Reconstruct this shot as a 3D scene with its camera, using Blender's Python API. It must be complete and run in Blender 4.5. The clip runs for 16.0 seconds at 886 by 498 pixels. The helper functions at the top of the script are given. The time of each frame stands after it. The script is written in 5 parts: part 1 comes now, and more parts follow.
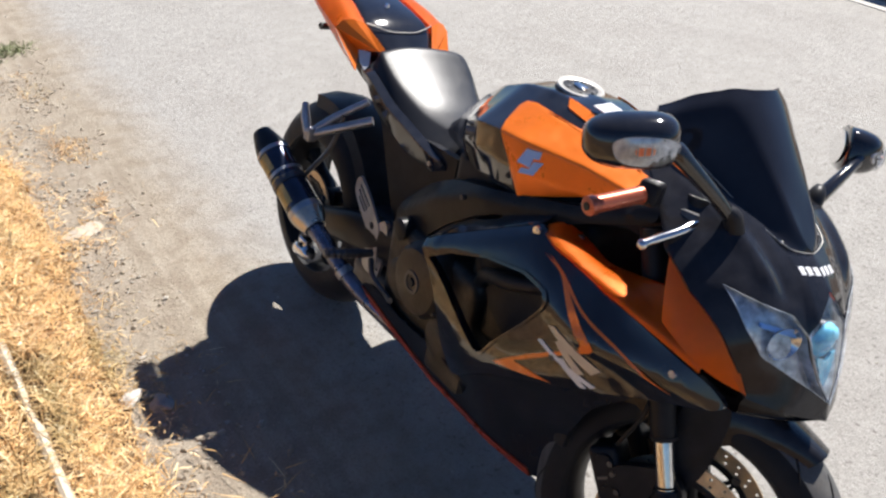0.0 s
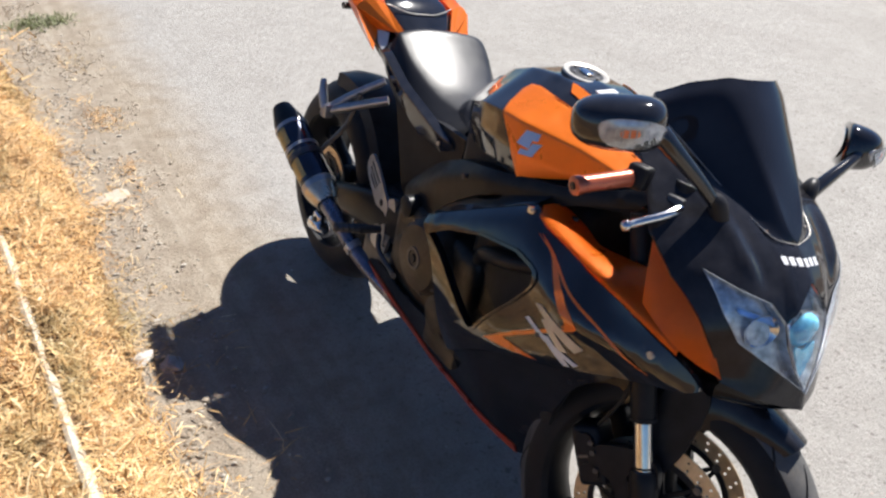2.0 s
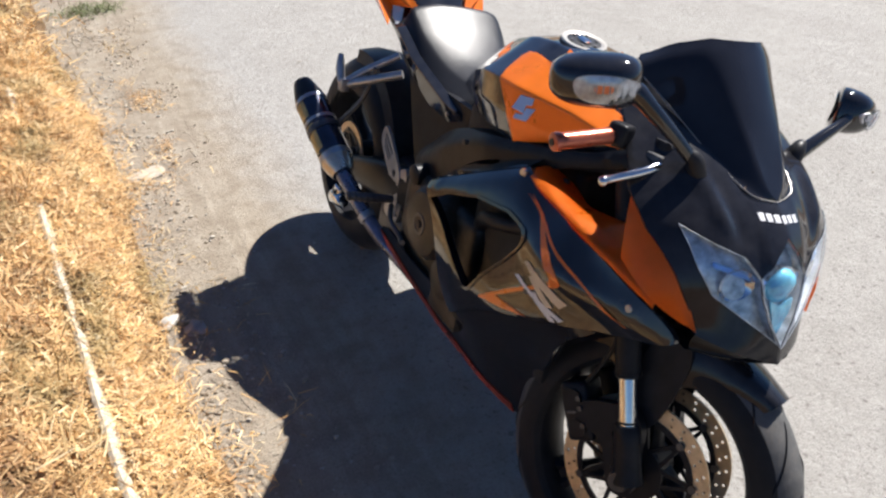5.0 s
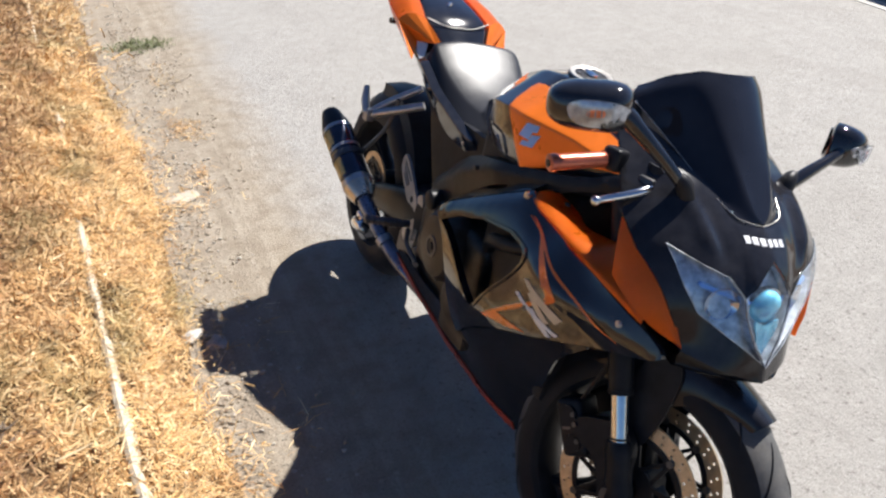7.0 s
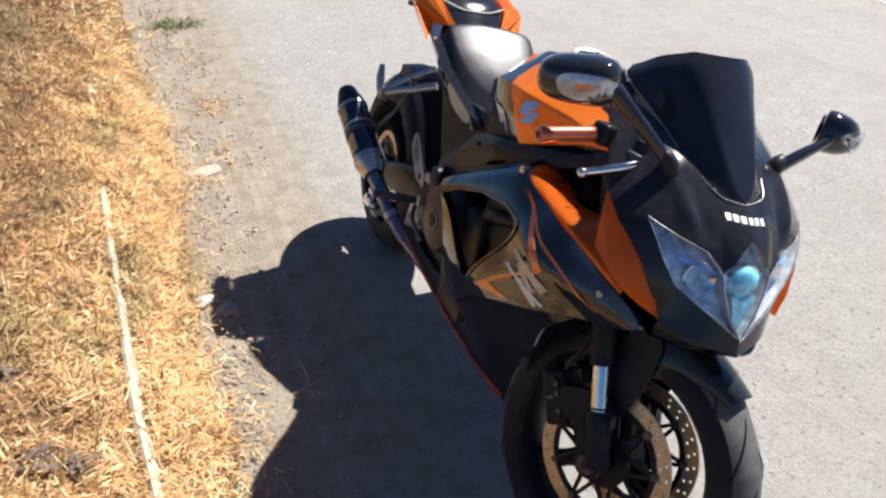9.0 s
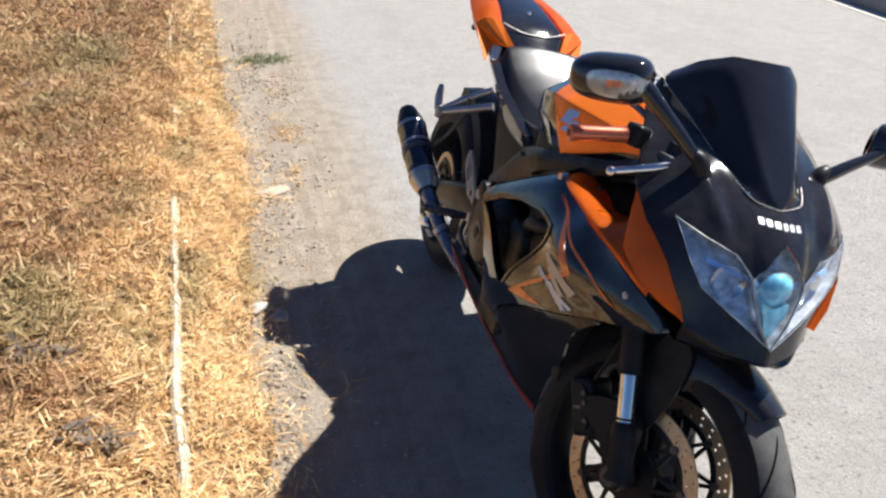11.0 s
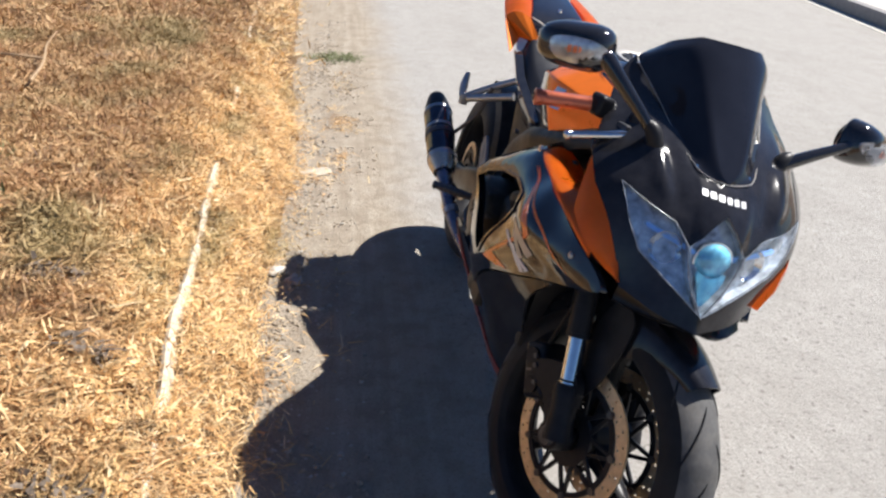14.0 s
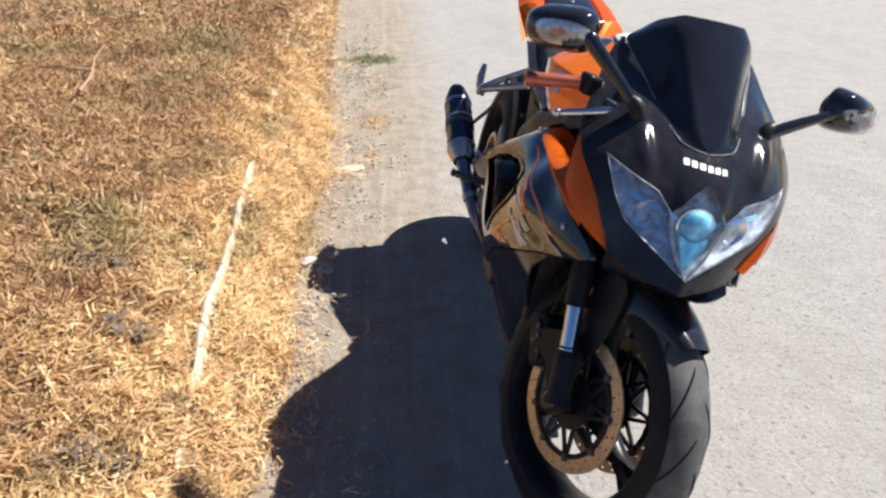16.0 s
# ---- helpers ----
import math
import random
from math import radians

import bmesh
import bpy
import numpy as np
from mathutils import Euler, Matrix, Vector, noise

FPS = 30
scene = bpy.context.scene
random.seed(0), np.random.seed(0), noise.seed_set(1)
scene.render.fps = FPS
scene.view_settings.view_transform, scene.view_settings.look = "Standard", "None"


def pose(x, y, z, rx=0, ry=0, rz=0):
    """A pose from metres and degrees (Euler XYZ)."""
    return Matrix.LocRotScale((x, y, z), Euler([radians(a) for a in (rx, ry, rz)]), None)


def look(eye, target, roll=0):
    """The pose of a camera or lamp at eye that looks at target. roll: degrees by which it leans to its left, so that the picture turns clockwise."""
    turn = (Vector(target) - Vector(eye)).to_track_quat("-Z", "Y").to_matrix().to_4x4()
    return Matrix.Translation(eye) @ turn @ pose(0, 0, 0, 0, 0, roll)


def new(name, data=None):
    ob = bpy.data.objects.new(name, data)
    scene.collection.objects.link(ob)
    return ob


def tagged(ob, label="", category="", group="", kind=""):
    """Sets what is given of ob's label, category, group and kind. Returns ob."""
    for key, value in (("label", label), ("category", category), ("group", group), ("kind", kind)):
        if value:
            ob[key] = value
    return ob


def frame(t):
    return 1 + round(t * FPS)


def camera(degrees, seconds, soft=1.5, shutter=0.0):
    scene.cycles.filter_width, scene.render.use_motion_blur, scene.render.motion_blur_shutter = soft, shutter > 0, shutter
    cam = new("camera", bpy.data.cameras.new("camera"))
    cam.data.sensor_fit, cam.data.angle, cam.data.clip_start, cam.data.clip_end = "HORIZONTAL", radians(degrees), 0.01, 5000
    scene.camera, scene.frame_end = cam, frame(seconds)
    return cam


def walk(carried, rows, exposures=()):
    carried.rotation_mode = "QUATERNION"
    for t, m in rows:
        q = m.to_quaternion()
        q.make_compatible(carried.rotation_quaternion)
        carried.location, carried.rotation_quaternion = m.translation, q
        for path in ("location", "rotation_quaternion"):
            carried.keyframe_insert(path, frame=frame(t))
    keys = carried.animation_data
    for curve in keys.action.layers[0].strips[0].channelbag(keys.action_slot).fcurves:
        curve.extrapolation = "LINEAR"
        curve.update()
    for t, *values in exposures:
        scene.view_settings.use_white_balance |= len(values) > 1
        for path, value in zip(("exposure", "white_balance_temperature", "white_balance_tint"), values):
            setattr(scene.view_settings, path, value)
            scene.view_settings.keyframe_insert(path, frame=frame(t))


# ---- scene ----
cam = camera(59.0, 16.0, soft=2.5)
PATH = [
    (0, (-0.907, -0.592, 1.584), (0.189, 1.028, 0.327), -0.4),
    (0.5, (-0.897, -0.613, 1.584), (0.167, 1.048, 0.356), -0.2),
    (1, (-0.890, -0.633, 1.583), (0.157, 1.036, 0.349), 0.6),
    (1.5, (-0.880, -0.654, 1.582), (0.146, 1.006, 0.320), 1.1),
    (2, (-0.871, -0.673, 1.579), (0.134, 0.988, 0.299), 1.0),
    (2.5, (-0.861, -0.691, 1.574), (0.121, 0.976, 0.286), 0.5),
    (3, (-0.852, -0.707, 1.568), (0.108, 0.963, 0.266), -0.0),
    (3.5, (-0.843, -0.725, 1.566), (0.101, 0.940, 0.246), -0.3),
    (4, (-0.838, -0.746, 1.564), (0.094, 0.920, 0.235), -0.5),
    (4.2, (-0.828, -0.756, 1.558), (0.091, 0.920, 0.232), -0.6),
    (6.5, (-0.812, -0.887, 1.552), (0.016, 0.916, 0.342), -0.4),
    (7, (-0.806, -0.914, 1.548), (0.006, 0.915, 0.365), -0.2),
    (7.5, (-0.797, -0.937, 1.543), (-0.005, 0.900, 0.356), 0.3),
    (8, (-0.786, -0.961, 1.539), (-0.010, 0.872, 0.337), 0.8),
    (10.3, (-0.726, -1.069, 1.478), (-0.122, 0.873, 0.350), 1.0),
    (10.5, (-0.715, -1.076, 1.467), (-0.138, 0.885, 0.360), 0.9),
    (11, (-0.689, -1.102, 1.438), (-0.165, 0.898, 0.374), 0.9),
    (11.5, (-0.657, -1.128, 1.405), (-0.202, 0.912, 0.389), 0.6),
    (12, (-0.619, -1.153, 1.375), (-0.208, 0.912, 0.389), 0.7),
    (12.5, (-0.585, -1.186, 1.359), (-0.203, 0.888, 0.381), 1.5),
    (13, (-0.554, -1.219, 1.353), (-0.205, 0.861, 0.374), 3.1),
    (13.5, (-0.520, -1.251, 1.351), (-0.189, 0.822, 0.349), 4.1),
    (14, (-0.490, -1.282, 1.351), (-0.186, 0.792, 0.345), 4.1),
    (14.5, (-0.463, -1.310, 1.352), (-0.177, 0.764, 0.339), 3.6),
    (15, (-0.440, -1.345, 1.354), (-0.204, 0.735, 0.343), 2.7),
    (15.5, (-0.420, -1.372, 1.353), (-0.233, 0.713, 0.342), 1.5),
    (16, (-0.399, -1.404, 1.350), (-0.248, 0.686, 0.343), 0.8),
]
walk(cam, [(t, look(eye, target, roll)) for t, eye, target, roll in PATH], [(0.0, 0.85, 6400, 10), (16.0, 0.865, 6400, 10)])

# ---- world and sun ----
SUN = Vector((0.80, 0.25, 1.0)).normalized()
world = bpy.data.worlds.new("sky")
scene.world = world
world.use_nodes = True
sky = world.node_tree.nodes.new("ShaderNodeTexSky")
sky.sky_type, sky.sun_disc = "NISHITA", False
sky.dust_density, sky.ozone_density = 0.0, 6.0
sky.sun_elevation, sky.sun_rotation = math.asin(SUN.z), math.atan2(SUN.x, SUN.y)
deep = world.node_tree.nodes.new("ShaderNodeMix")
deep.data_type, deep.blend_type = "RGBA", "MULTIPLY"
deep.inputs[0].default_value, deep.inputs[7].default_value = 1.0, (0.86, 0.96, 1.13, 1)
world.node_tree.links.new(sky.outputs[0], deep.inputs[6])
world.node_tree.links.new(deep.outputs[2], world.node_tree.nodes["Background"].inputs[0])
world.node_tree.nodes["Background"].inputs[1].default_value = 0.038
sun = new("sun", bpy.data.lights.new("sun", "SUN"))
sun.data.energy, sun.data.angle, sun.data.color = 5.0, radians(0.55), (1.0, 0.95, 0.89)
sun.matrix_world = look(SUN * 20, (0, 0, 0))

# ---- materials ----


def nodes_of(name):
    m = bpy.data.materials.new(name)
    m.use_nodes = True
    nt = m.node_tree
    return m, nt, nt.nodes["Principled BSDF"]


def noise_node(nt, scale, detail=6, rough=0.6, vec=None, stretch=None):
    n = nt.nodes.new("ShaderNodeTexNoise")
    n.inputs["Scale"].default_value, n.inputs["Detail"].default_value, n.inputs["Roughness"].default_value = scale, detail, rough
    if vec is None:
        vec = nt.nodes.new("ShaderNodeTexCoord").outputs["Object"]
    if stretch:
        mp = nt.nodes.new("ShaderNodeMapping")
        mp.inputs["Scale"].default_value = stretch
        nt.links.new(vec, mp.inputs[0])
        vec = mp.outputs[0]
    nt.links.new(vec, n.inputs["Vector"])
    return n


def ramp(nt, src, stops):
    r = nt.nodes.new("ShaderNodeValToRGB")
    while len(r.color_ramp.elements) < len(stops):
        r.color_ramp.elements.new(0.5)
    for e, (p, c) in zip(r.color_ramp.elements, stops):
        e.position = p
        e.color = (c, c, c, 1) if isinstance(c, (int, float)) else (*c, 1)
    nt.links.new(src, r.inputs[0])
    return r.outputs[0]


def mix(nt, fac, a, b, mode="MIX"):
    m = nt.nodes.new("ShaderNodeMix")
    m.data_type, m.blend_type = "RGBA", mode
    for sock, v in ((m.inputs[0], fac), (m.inputs[6], a), (m.inputs[7], b)):
        if isinstance(v, (int, float)):
            sock.default_value = v
        elif isinstance(v, tuple):
            sock.default_value = (*v, 1)
        else:
            nt.links.new(v, sock)
    return m.outputs[2]


def bump(nt, src, bsdf, strength=0.3, dist=0.002, chain=None):
    b = nt.nodes.new("ShaderNodeBump")
    b.inputs["Strength"].default_value, b.inputs["Distance"].default_value = strength, dist
    nt.links.new(src, b.inputs["Height"])
    if chain is not None:
        nt.links.new(chain, b.inputs["Normal"])
    nt.links.new(b.outputs[0], bsdf.inputs["Normal"])
    return b.outputs[0]


def surface(name, color, rough=0.4, metal=0.0, coat=0.0, vary=0.15, scale=30.0, grain=0.0, grain_scale=400.0, dust=0.0, trans=0.0, ior=1.5, coat_rough=0.04):
    """A painted, metal, plastic or rubber surface with uneven colour, uneven gloss and a fine grain."""
    m, nt, b = nodes_of(name)
    n = noise_node(nt, scale)
    dark = tuple(c * (1 - vary) for c in color)
    light = tuple(min(1, c * (1 + vary)) for c in color)
    col = ramp(nt, n.outputs["Fac"], [(0.3, dark), (0.7, light)])
    if dust:
        n2 = noise_node(nt, 14, 8, 0.7)
        col = mix(nt, ramp(nt, n2.outputs["Fac"], [(0.45, 0.0), (0.75, dust)]), col, (0.36, 0.31, 0.25))
    nt.links.new(col, b.inputs["Base Color"])
    n3 = noise_node(nt, scale * 0.6, 8, 0.7)
    nt.links.new(ramp(nt, n3.outputs["Fac"], [(0.3, max(0.02, rough * 0.75)), (0.75, min(1, rough * 1.3 + dust * 0.3))]), b.inputs["Roughness"])
    b.inputs["Metallic"].default_value, b.inputs["IOR"].default_value = metal, ior
    b.inputs["Coat Weight"].default_value, b.inputs["Coat Roughness"].default_value = coat, coat_rough
    b.inputs["Transmission Weight"].default_value = trans
    if grain:
        bump(nt, noise_node(nt, grain_scale, 3).outputs["Fac"], b, grain, 0.001)
    return m


BLACK = surface("gloss_black_paint", (0.015, 0.0155, 0.019), 0.07, vary=0.3, dust=0.03, coat=0.7, coat_rough=0.03)
# Copy of the black paint with weaker reflections, so that its panels look darker.
COWLBLACK = surface("weak_reflection_black_paint", (0.018, 0.0182, 0.022), 0.08, vary=0.3, dust=0.03, ior=1.45)
WHEELBLACK = surface("black_wheel_paint", (0.016, 0.016, 0.0185), 0.38, vary=0.3, ior=1.28)
ORANGE = surface("metallic_orange_paint", (0.95, 0.200, 0.009), 0.32, metal=0.34, coat=0.35, vary=0.06, dust=0.0)
STRIPE = surface("orange_vinyl", (0.95, 0.21, 0.02), 0.3, coat=0.6, vary=0.06)
PLASTIC = surface("black_plastic", (0.021, 0.0212, 0.024), 0.42, vary=0.3, grain=0.15, dust=0.015, ior=1.32)
FRAME = surface("black_anodised_frame", (0.016, 0.0158, 0.0175), 0.36, metal=0.0, vary=0.2, dust=0.01, ior=1.28)
ENGINE = surface("bronze_grey_engine_metal", (0.045, 0.036, 0.026), 0.42, metal=0.4, vary=0.35, scale=18, grain=0.2, dust=0.18)
RUBBER = surface("tyre_rubber", (0.015, 0.015, 0.0165), 0.62, vary=0.25, scale=12, grain=0.25, grain_scale=220, dust=0.015, ior=1.33)
TREAD = surface("dusty_worn_tread", (0.085, 0.084, 0.083), 0.7, vary=0.3, scale=25, grain=0.3, grain_scale=260, dust=0.25)
RUBBER.node_tree.nodes["Principled BSDF"].inputs["Sheen Weight"].default_value = 0.08
RUBBER.node_tree.nodes["Principled BSDF"].inputs["Sheen Roughness"].default_value = 0.45
VINYL = surface("black_seat_vinyl", (0.018, 0.0185, 0.022), 0.34, vary=0.25, scale=6, grain=0.22, grain_scale=500, ior=1.40)
CHROME = surface("chrome", (0.75, 0.75, 0.76), 0.12, metal=1.0, vary=0.08)
ALU = surface("cast_aluminium", (0.48, 0.48, 0.49), 0.40, metal=0.8, vary=0.2, grain=0.2)
DARKALU = surface("grey_alloy", (0.10, 0.10, 0.105), 0.4, metal=0.7, vary=0.25, dust=0.1)
DISC = surface("brake_disc_steel", (0.60, 0.475, 0.32), 0.36, metal=0.7, vary=0.18, scale=60)
CANBLUE = surface("blued_muffler_sleeve", (0.03, 0.037, 0.065), 0.22, metal=0.6, coat=0.6, vary=0.3)
TITAN = surface("heat_tinted_titanium", (0.58, 0.50, 0.40), 0.28, metal=0.85, vary=0.4, scale=20)
PIPE = surface("blued_exhaust_pipe", (0.20, 0.21, 0.27), 0.28, metal=0.85, vary=0.5, scale=22)
GRIP = surface("copper_red_anodised", (0.50, 0.13, 0.07), 0.3, metal=0.5, vary=0.15, coat=0.4)
WHITE = surface("white_vinyl", (0.72, 0.72, 0.74), 0.35, vary=0.05, coat=0.4)
SILVER = surface("silver_vinyl", (0.50, 0.47, 0.42), 0.35, metal=0.4, vary=0.1)
# The reflective badge's mirrored sky is painted in as a plain blue.
LOGO = surface("painted_sky_blue", (0.26, 0.50, 1.0), 0.25, metal=0.0, vary=0.08, coat=0.6)
REFLECT = surface("lamp_reflector", (0.50, 0.55, 0.60), 0.20, metal=0.45, vary=0.6, scale=45)
CLEARREF = surface("indicator_reflector", (0.45, 0.45, 0.46), 0.14, metal=0.6, vary=0.35, scale=90)
PLATE = surface("worn_gold_plate", (0.42, 0.31, 0.12), 0.35, metal=0.35, vary=0.3, scale=50)
RED = surface("deep_red_orange_paint", (0.42, 0.05, 0.012), 0.3, coat=0.8, vary=0.1)
AMBER = surface("amber_bulb", (0.62, 0.13, 0.04), 0.3, vary=0.2)
BLUELENS = surface("blue_coated_projector_glass", (0.18, 0.50, 0.86), 0.08, metal=0.35, vary=0.55, scale=38, coat=1.0, coat_rough=0.01)
SCREEN = surface("smoked_acrylic", (0.016, 0.017, 0.023), 0.06, vary=0.1)
MIRROR = surface("mirror_glass", (0.9, 0.9, 0.9), 0.02, metal=1.0, vary=0.01)


def clear_glass(name, tint):
    m, nt, b = nodes_of(name)
    b.inputs["Base Color"].default_value = (*tint, 1)
    b.inputs["Transmission Weight"].default_value, b.inputs["Roughness"].default_value, b.inputs["IOR"].default_value = 1.0, 0.04, 1.3
    return m


GLASS = clear_glass("clear_lamp_lens", (0.93, 0.96, 1.0))


def ground_material():
    """Pale worn asphalt that gives way to sandy dirt along the verge, with faint wheel tracks along y."""
    m, nt, b = nodes_of("sandy_asphalt")
    co = nt.nodes.new("ShaderNodeTexCoord").outputs["Object"]
    big, mid, fine = noise_node(nt, 0.9, 5, 0.6, co), noise_node(nt, 9, 8, 0.65, co), noise_node(nt, 135, 5, 0.65, co)
    vor = nt.nodes.new("ShaderNodeTexVoronoi")
    vor.inputs["Scale"].default_value = 62
    nt.links.new(co, vor.inputs["Vector"])
    road = mix(nt, ramp(nt, mid.outputs["Fac"], [(0.3, 0.0), (0.7, 1.0)]), (0.305, 0.290, 0.264), (0.375, 0.357, 0.330))
    road = mix(nt, ramp(nt, vor.outputs["Distance"], [(0.05, 0.5), (0.45, 0.0)]), road, (0.44, 0.42, 0.39))
    road = mix(nt, ramp(nt, fine.outputs["Fac"], [(0.34, 0.68), (0.45, 0.0)]), road, (0.17, 0.158, 0.14))
    worn = noise_node(nt, 2.3, 6, 0.65, co, (1.0, 0.5, 1.0))
    road = mix(nt, ramp(nt, worn.outputs["Fac"], [(0.36, 0.35), (0.52, 0.0)]), road, (0.27, 0.25, 0.225))
    speck = noise_node(nt, 48, 3, 0.5, co)
    road = mix(nt, ramp(nt, speck.outputs["Fac"], [(0.32, 0.8), (0.40, 0.0)]), road, (0.16, 0.145, 0.13))
    tracks = noise_node(nt, 3.2, 6, 0.6, co, (6.0, 0.25, 1.0))
    dirt = mix(nt, ramp(nt, tracks.outputs["Fac"], [(0.35, 0.0), (0.65, 1.0)]), (0.300, 0.252, 0.190), (0.385, 0.332, 0.260))
    dirt = mix(nt, ramp(nt, mid.outputs["Fac"], [(0.40, 0.60), (0.54, 0.0)]), dirt, (0.235, 0.19, 0.14))
    dirt = mix(nt, ramp(nt, fine.outputs["Fac"], [(0.35, 0.5), (0.5, 0.0)]), dirt, (0.16, 0.12, 0.085))
    sep = nt.nodes.new("ShaderNodeSeparateXYZ")
    nt.links.new(co, sep.inputs[0])
    add = nt.nodes.new("ShaderNodeMath")
    add.operation = "MULTIPLY_ADD"
    nt.links.new(big.outputs["Fac"], add.inputs[0])
    add.inputs[1].default_value = 0.35
    nt.links.new(sep.outputs["X"], add.inputs[2])
    add2 = nt.nodes.new("ShaderNodeMath")
    add2.operation = "MULTIPLY_ADD"
    nt.links.new(mid.outputs["Fac"], add2.inputs[0])
    add2.inputs[1].default_value = 0.22
    nt.links.new(add.outputs[0], add2.inputs[2])
    shift = nt.nodes.new("ShaderNodeMath")
    shift.operation = "ADD"
    shift.inputs[1].default_value = 0.34
    nt.links.new(add2.outputs[0], shift.inputs[0])
    nt.links.new(mix(nt, ramp(nt, shift.outputs[0], [(0.32, 1.0), (0.64, 0.0)]), road, dirt), b.inputs["Base Color"])
    b.inputs["Roughness"].default_value = 0.9
    first = bump(nt, fine.outputs["Fac"], b, 0.75, 0.007)
    second = bump(nt, vor.outputs["Distance"], b, 0.38, 0.005, first)
    bump(nt, mid.outputs["Fac"], b, 0.35, 0.009, second)
    return m


def straw_material():
    """Cut straw: every blade its own tone, with browner and greyer patches and painted-in shaded pits over the bank."""
    m, nt, b = nodes_of("dry_straw")
    geo = nt.nodes.new("ShaderNodeNewGeometry")
    co = nt.nodes.new("ShaderNodeTexCoord").outputs["Object"]
    gold = ramp(nt, geo.outputs["Random Per Island"], [(0.0, (0.34, 0.19, 0.07)), (0.3, (0.67, 0.40, 0.16)), (0.7, (0.88, 0.60, 0.275)), (1.0, (0.93, 0.76, 0.47))])
    brown = ramp(nt, geo.outputs["Random Per Island"], [(0.0, (0.13, 0.065, 0.03)), (0.35, (0.36, 0.19, 0.08)), (0.75, (0.56, 0.345, 0.15)), (1.0, (0.72, 0.51, 0.27))])
    sep = nt.nodes.new("ShaderNodeSeparateXYZ")
    nt.links.new(co, sep.inputs[0])
    far = nt.nodes.new("ShaderNodeMapRange")
    far.inputs["From Min"].default_value, far.inputs["From Max"].default_value = -0.95, -1.45
    far.inputs["To Min"].default_value, far.inputs["To Max"].default_value = 0.12, 0.72
    nt.links.new(sep.outputs["X"], far.inputs["Value"])
    patch = noise_node(nt, 2.6, 4, 0.6, co)
    add = nt.nodes.new("ShaderNodeMath")
    add.operation = "ADD"
    nt.links.new(patch.outputs["Fac"], add.inputs[0])
    nt.links.new(far.outputs[0], add.inputs[1])
    col = mix(nt, ramp(nt, add.outputs[0], [(0.70, 0.0), (0.98, 1.0)]), gold, brown)
    red = noise_node(nt, 3.1, 5, 0.6, co, (1, 1, 2))
    col = mix(nt, ramp(nt, red.outputs["Fac"], [(0.50, 0.0), (0.66, 0.42)]), col, (0.36, 0.17, 0.07))
    # Dark blotches painted into the colour for the shade in small pits.
    dark = noise_node(nt, 6.5, 6, 0.65, co, (1, 1.6, 2))
    col = mix(nt, ramp(nt, dark.outputs["Fac"], [(0.56, 0.0), (0.70, 0.75)]), col, (0.085, 0.055, 0.035))
    olive = noise_node(nt, 1.7, 3, 0.5, co, (1, 1, 7))
    col = mix(nt, ramp(nt, olive.outputs["Fac"], [(0.54, 0.0), (0.68, 0.60)]), col, (0.24, 0.21, 0.085))
    nt.links.new(col, b.inputs["Base Color"])
    b.inputs["Roughness"].default_value = 0.65
    return m


def litter_material():
    m, nt, b = nodes_of("straw_litter_soil")
    a, f = noise_node(nt, 7, 8, 0.7), noise_node(nt, 130, 5, 0.7)
    col = mix(nt, ramp(nt, f.outputs["Fac"], [(0.35, 0.0), (0.65, 1.0)]), (0.085, 0.048, 0.024), (0.30, 0.185, 0.085))
    col = mix(nt, ramp(nt, a.outputs["Fac"], [(0.4, 0.5), (0.6, 0.0)]), col, (0.12, 0.075, 0.04))
    nt.links.new(col, b.inputs["Base Color"])
    b.inputs["Roughness"].default_value = 0.95
    bump(nt, f.outputs["Fac"], b, 0.8, 0.01)
    return m


def stone_material(name, a, c, scale=25.0):
    m, nt, b = nodes_of(name)
    n, f = noise_node(nt, scale, 8, 0.7), noise_node(nt, scale * 9, 4, 0.6)
    col = mix(nt, ramp(nt, n.outputs["Fac"], [(0.3, 0.0), (0.7, 1.0)]), a, c)
    nt.links.new(mix(nt, ramp(nt, f.outputs["Fac"], [(0.3, 0.6), (0.45, 0.0)]), col, tuple(v * 0.5 for v in a)), b.inputs["Base Color"])
    b.inputs["Roughness"].default_value = 0.9
    bump(nt, f.outputs["Fac"], b, 0.5, 0.004)
    return m


GROUND, STRAW, LITTER = ground_material(), straw_material(), litter_material()
CONCRETE = stone_material("weathered_concrete", (0.52, 0.49, 0.43), (0.68, 0.65, 0.59))
KERBSTONE = stone_material("dusty_kerb_concrete", (0.46, 0.38, 0.27), (0.72, 0.65, 0.52), 45)
PALEROCK = stone_material("pale_rock", (0.50, 0.46, 0.40), (0.66, 0.62, 0.56), 40)
FLATSTONE = stone_material("pale_sandstone", (0.42, 0.36, 0.28), (0.60, 0.53, 0.43), 30)
GRAVEL = stone_material("sandy_gravel", (0.36, 0.32, 0.265), (0.52, 0.475, 0.41), 60)
CLOD = stone_material("dry_dirt", (0.30, 0.245, 0.18), (0.44, 0.375, 0.29), 60)
GREYROCK = stone_material("grey_rock", (0.30, 0.28, 0.26), (0.48, 0.45, 0.42), 40)
# Far kerb concrete, coloured darker to carry the shade on its road-side face.
SHADEDKERB = stone_material("shade_darkened_kerb", (0.22, 0.21, 0.21), (0.32, 0.31, 0.30), 12)
WEED = surface("green_weed", (0.17, 0.19, 0.075), 0.6, vary=0.4, scale=60)
DEADWEED = surface("dead_weed", (0.15, 0.115, 0.085), 0.85, vary=0.5, scale=80)
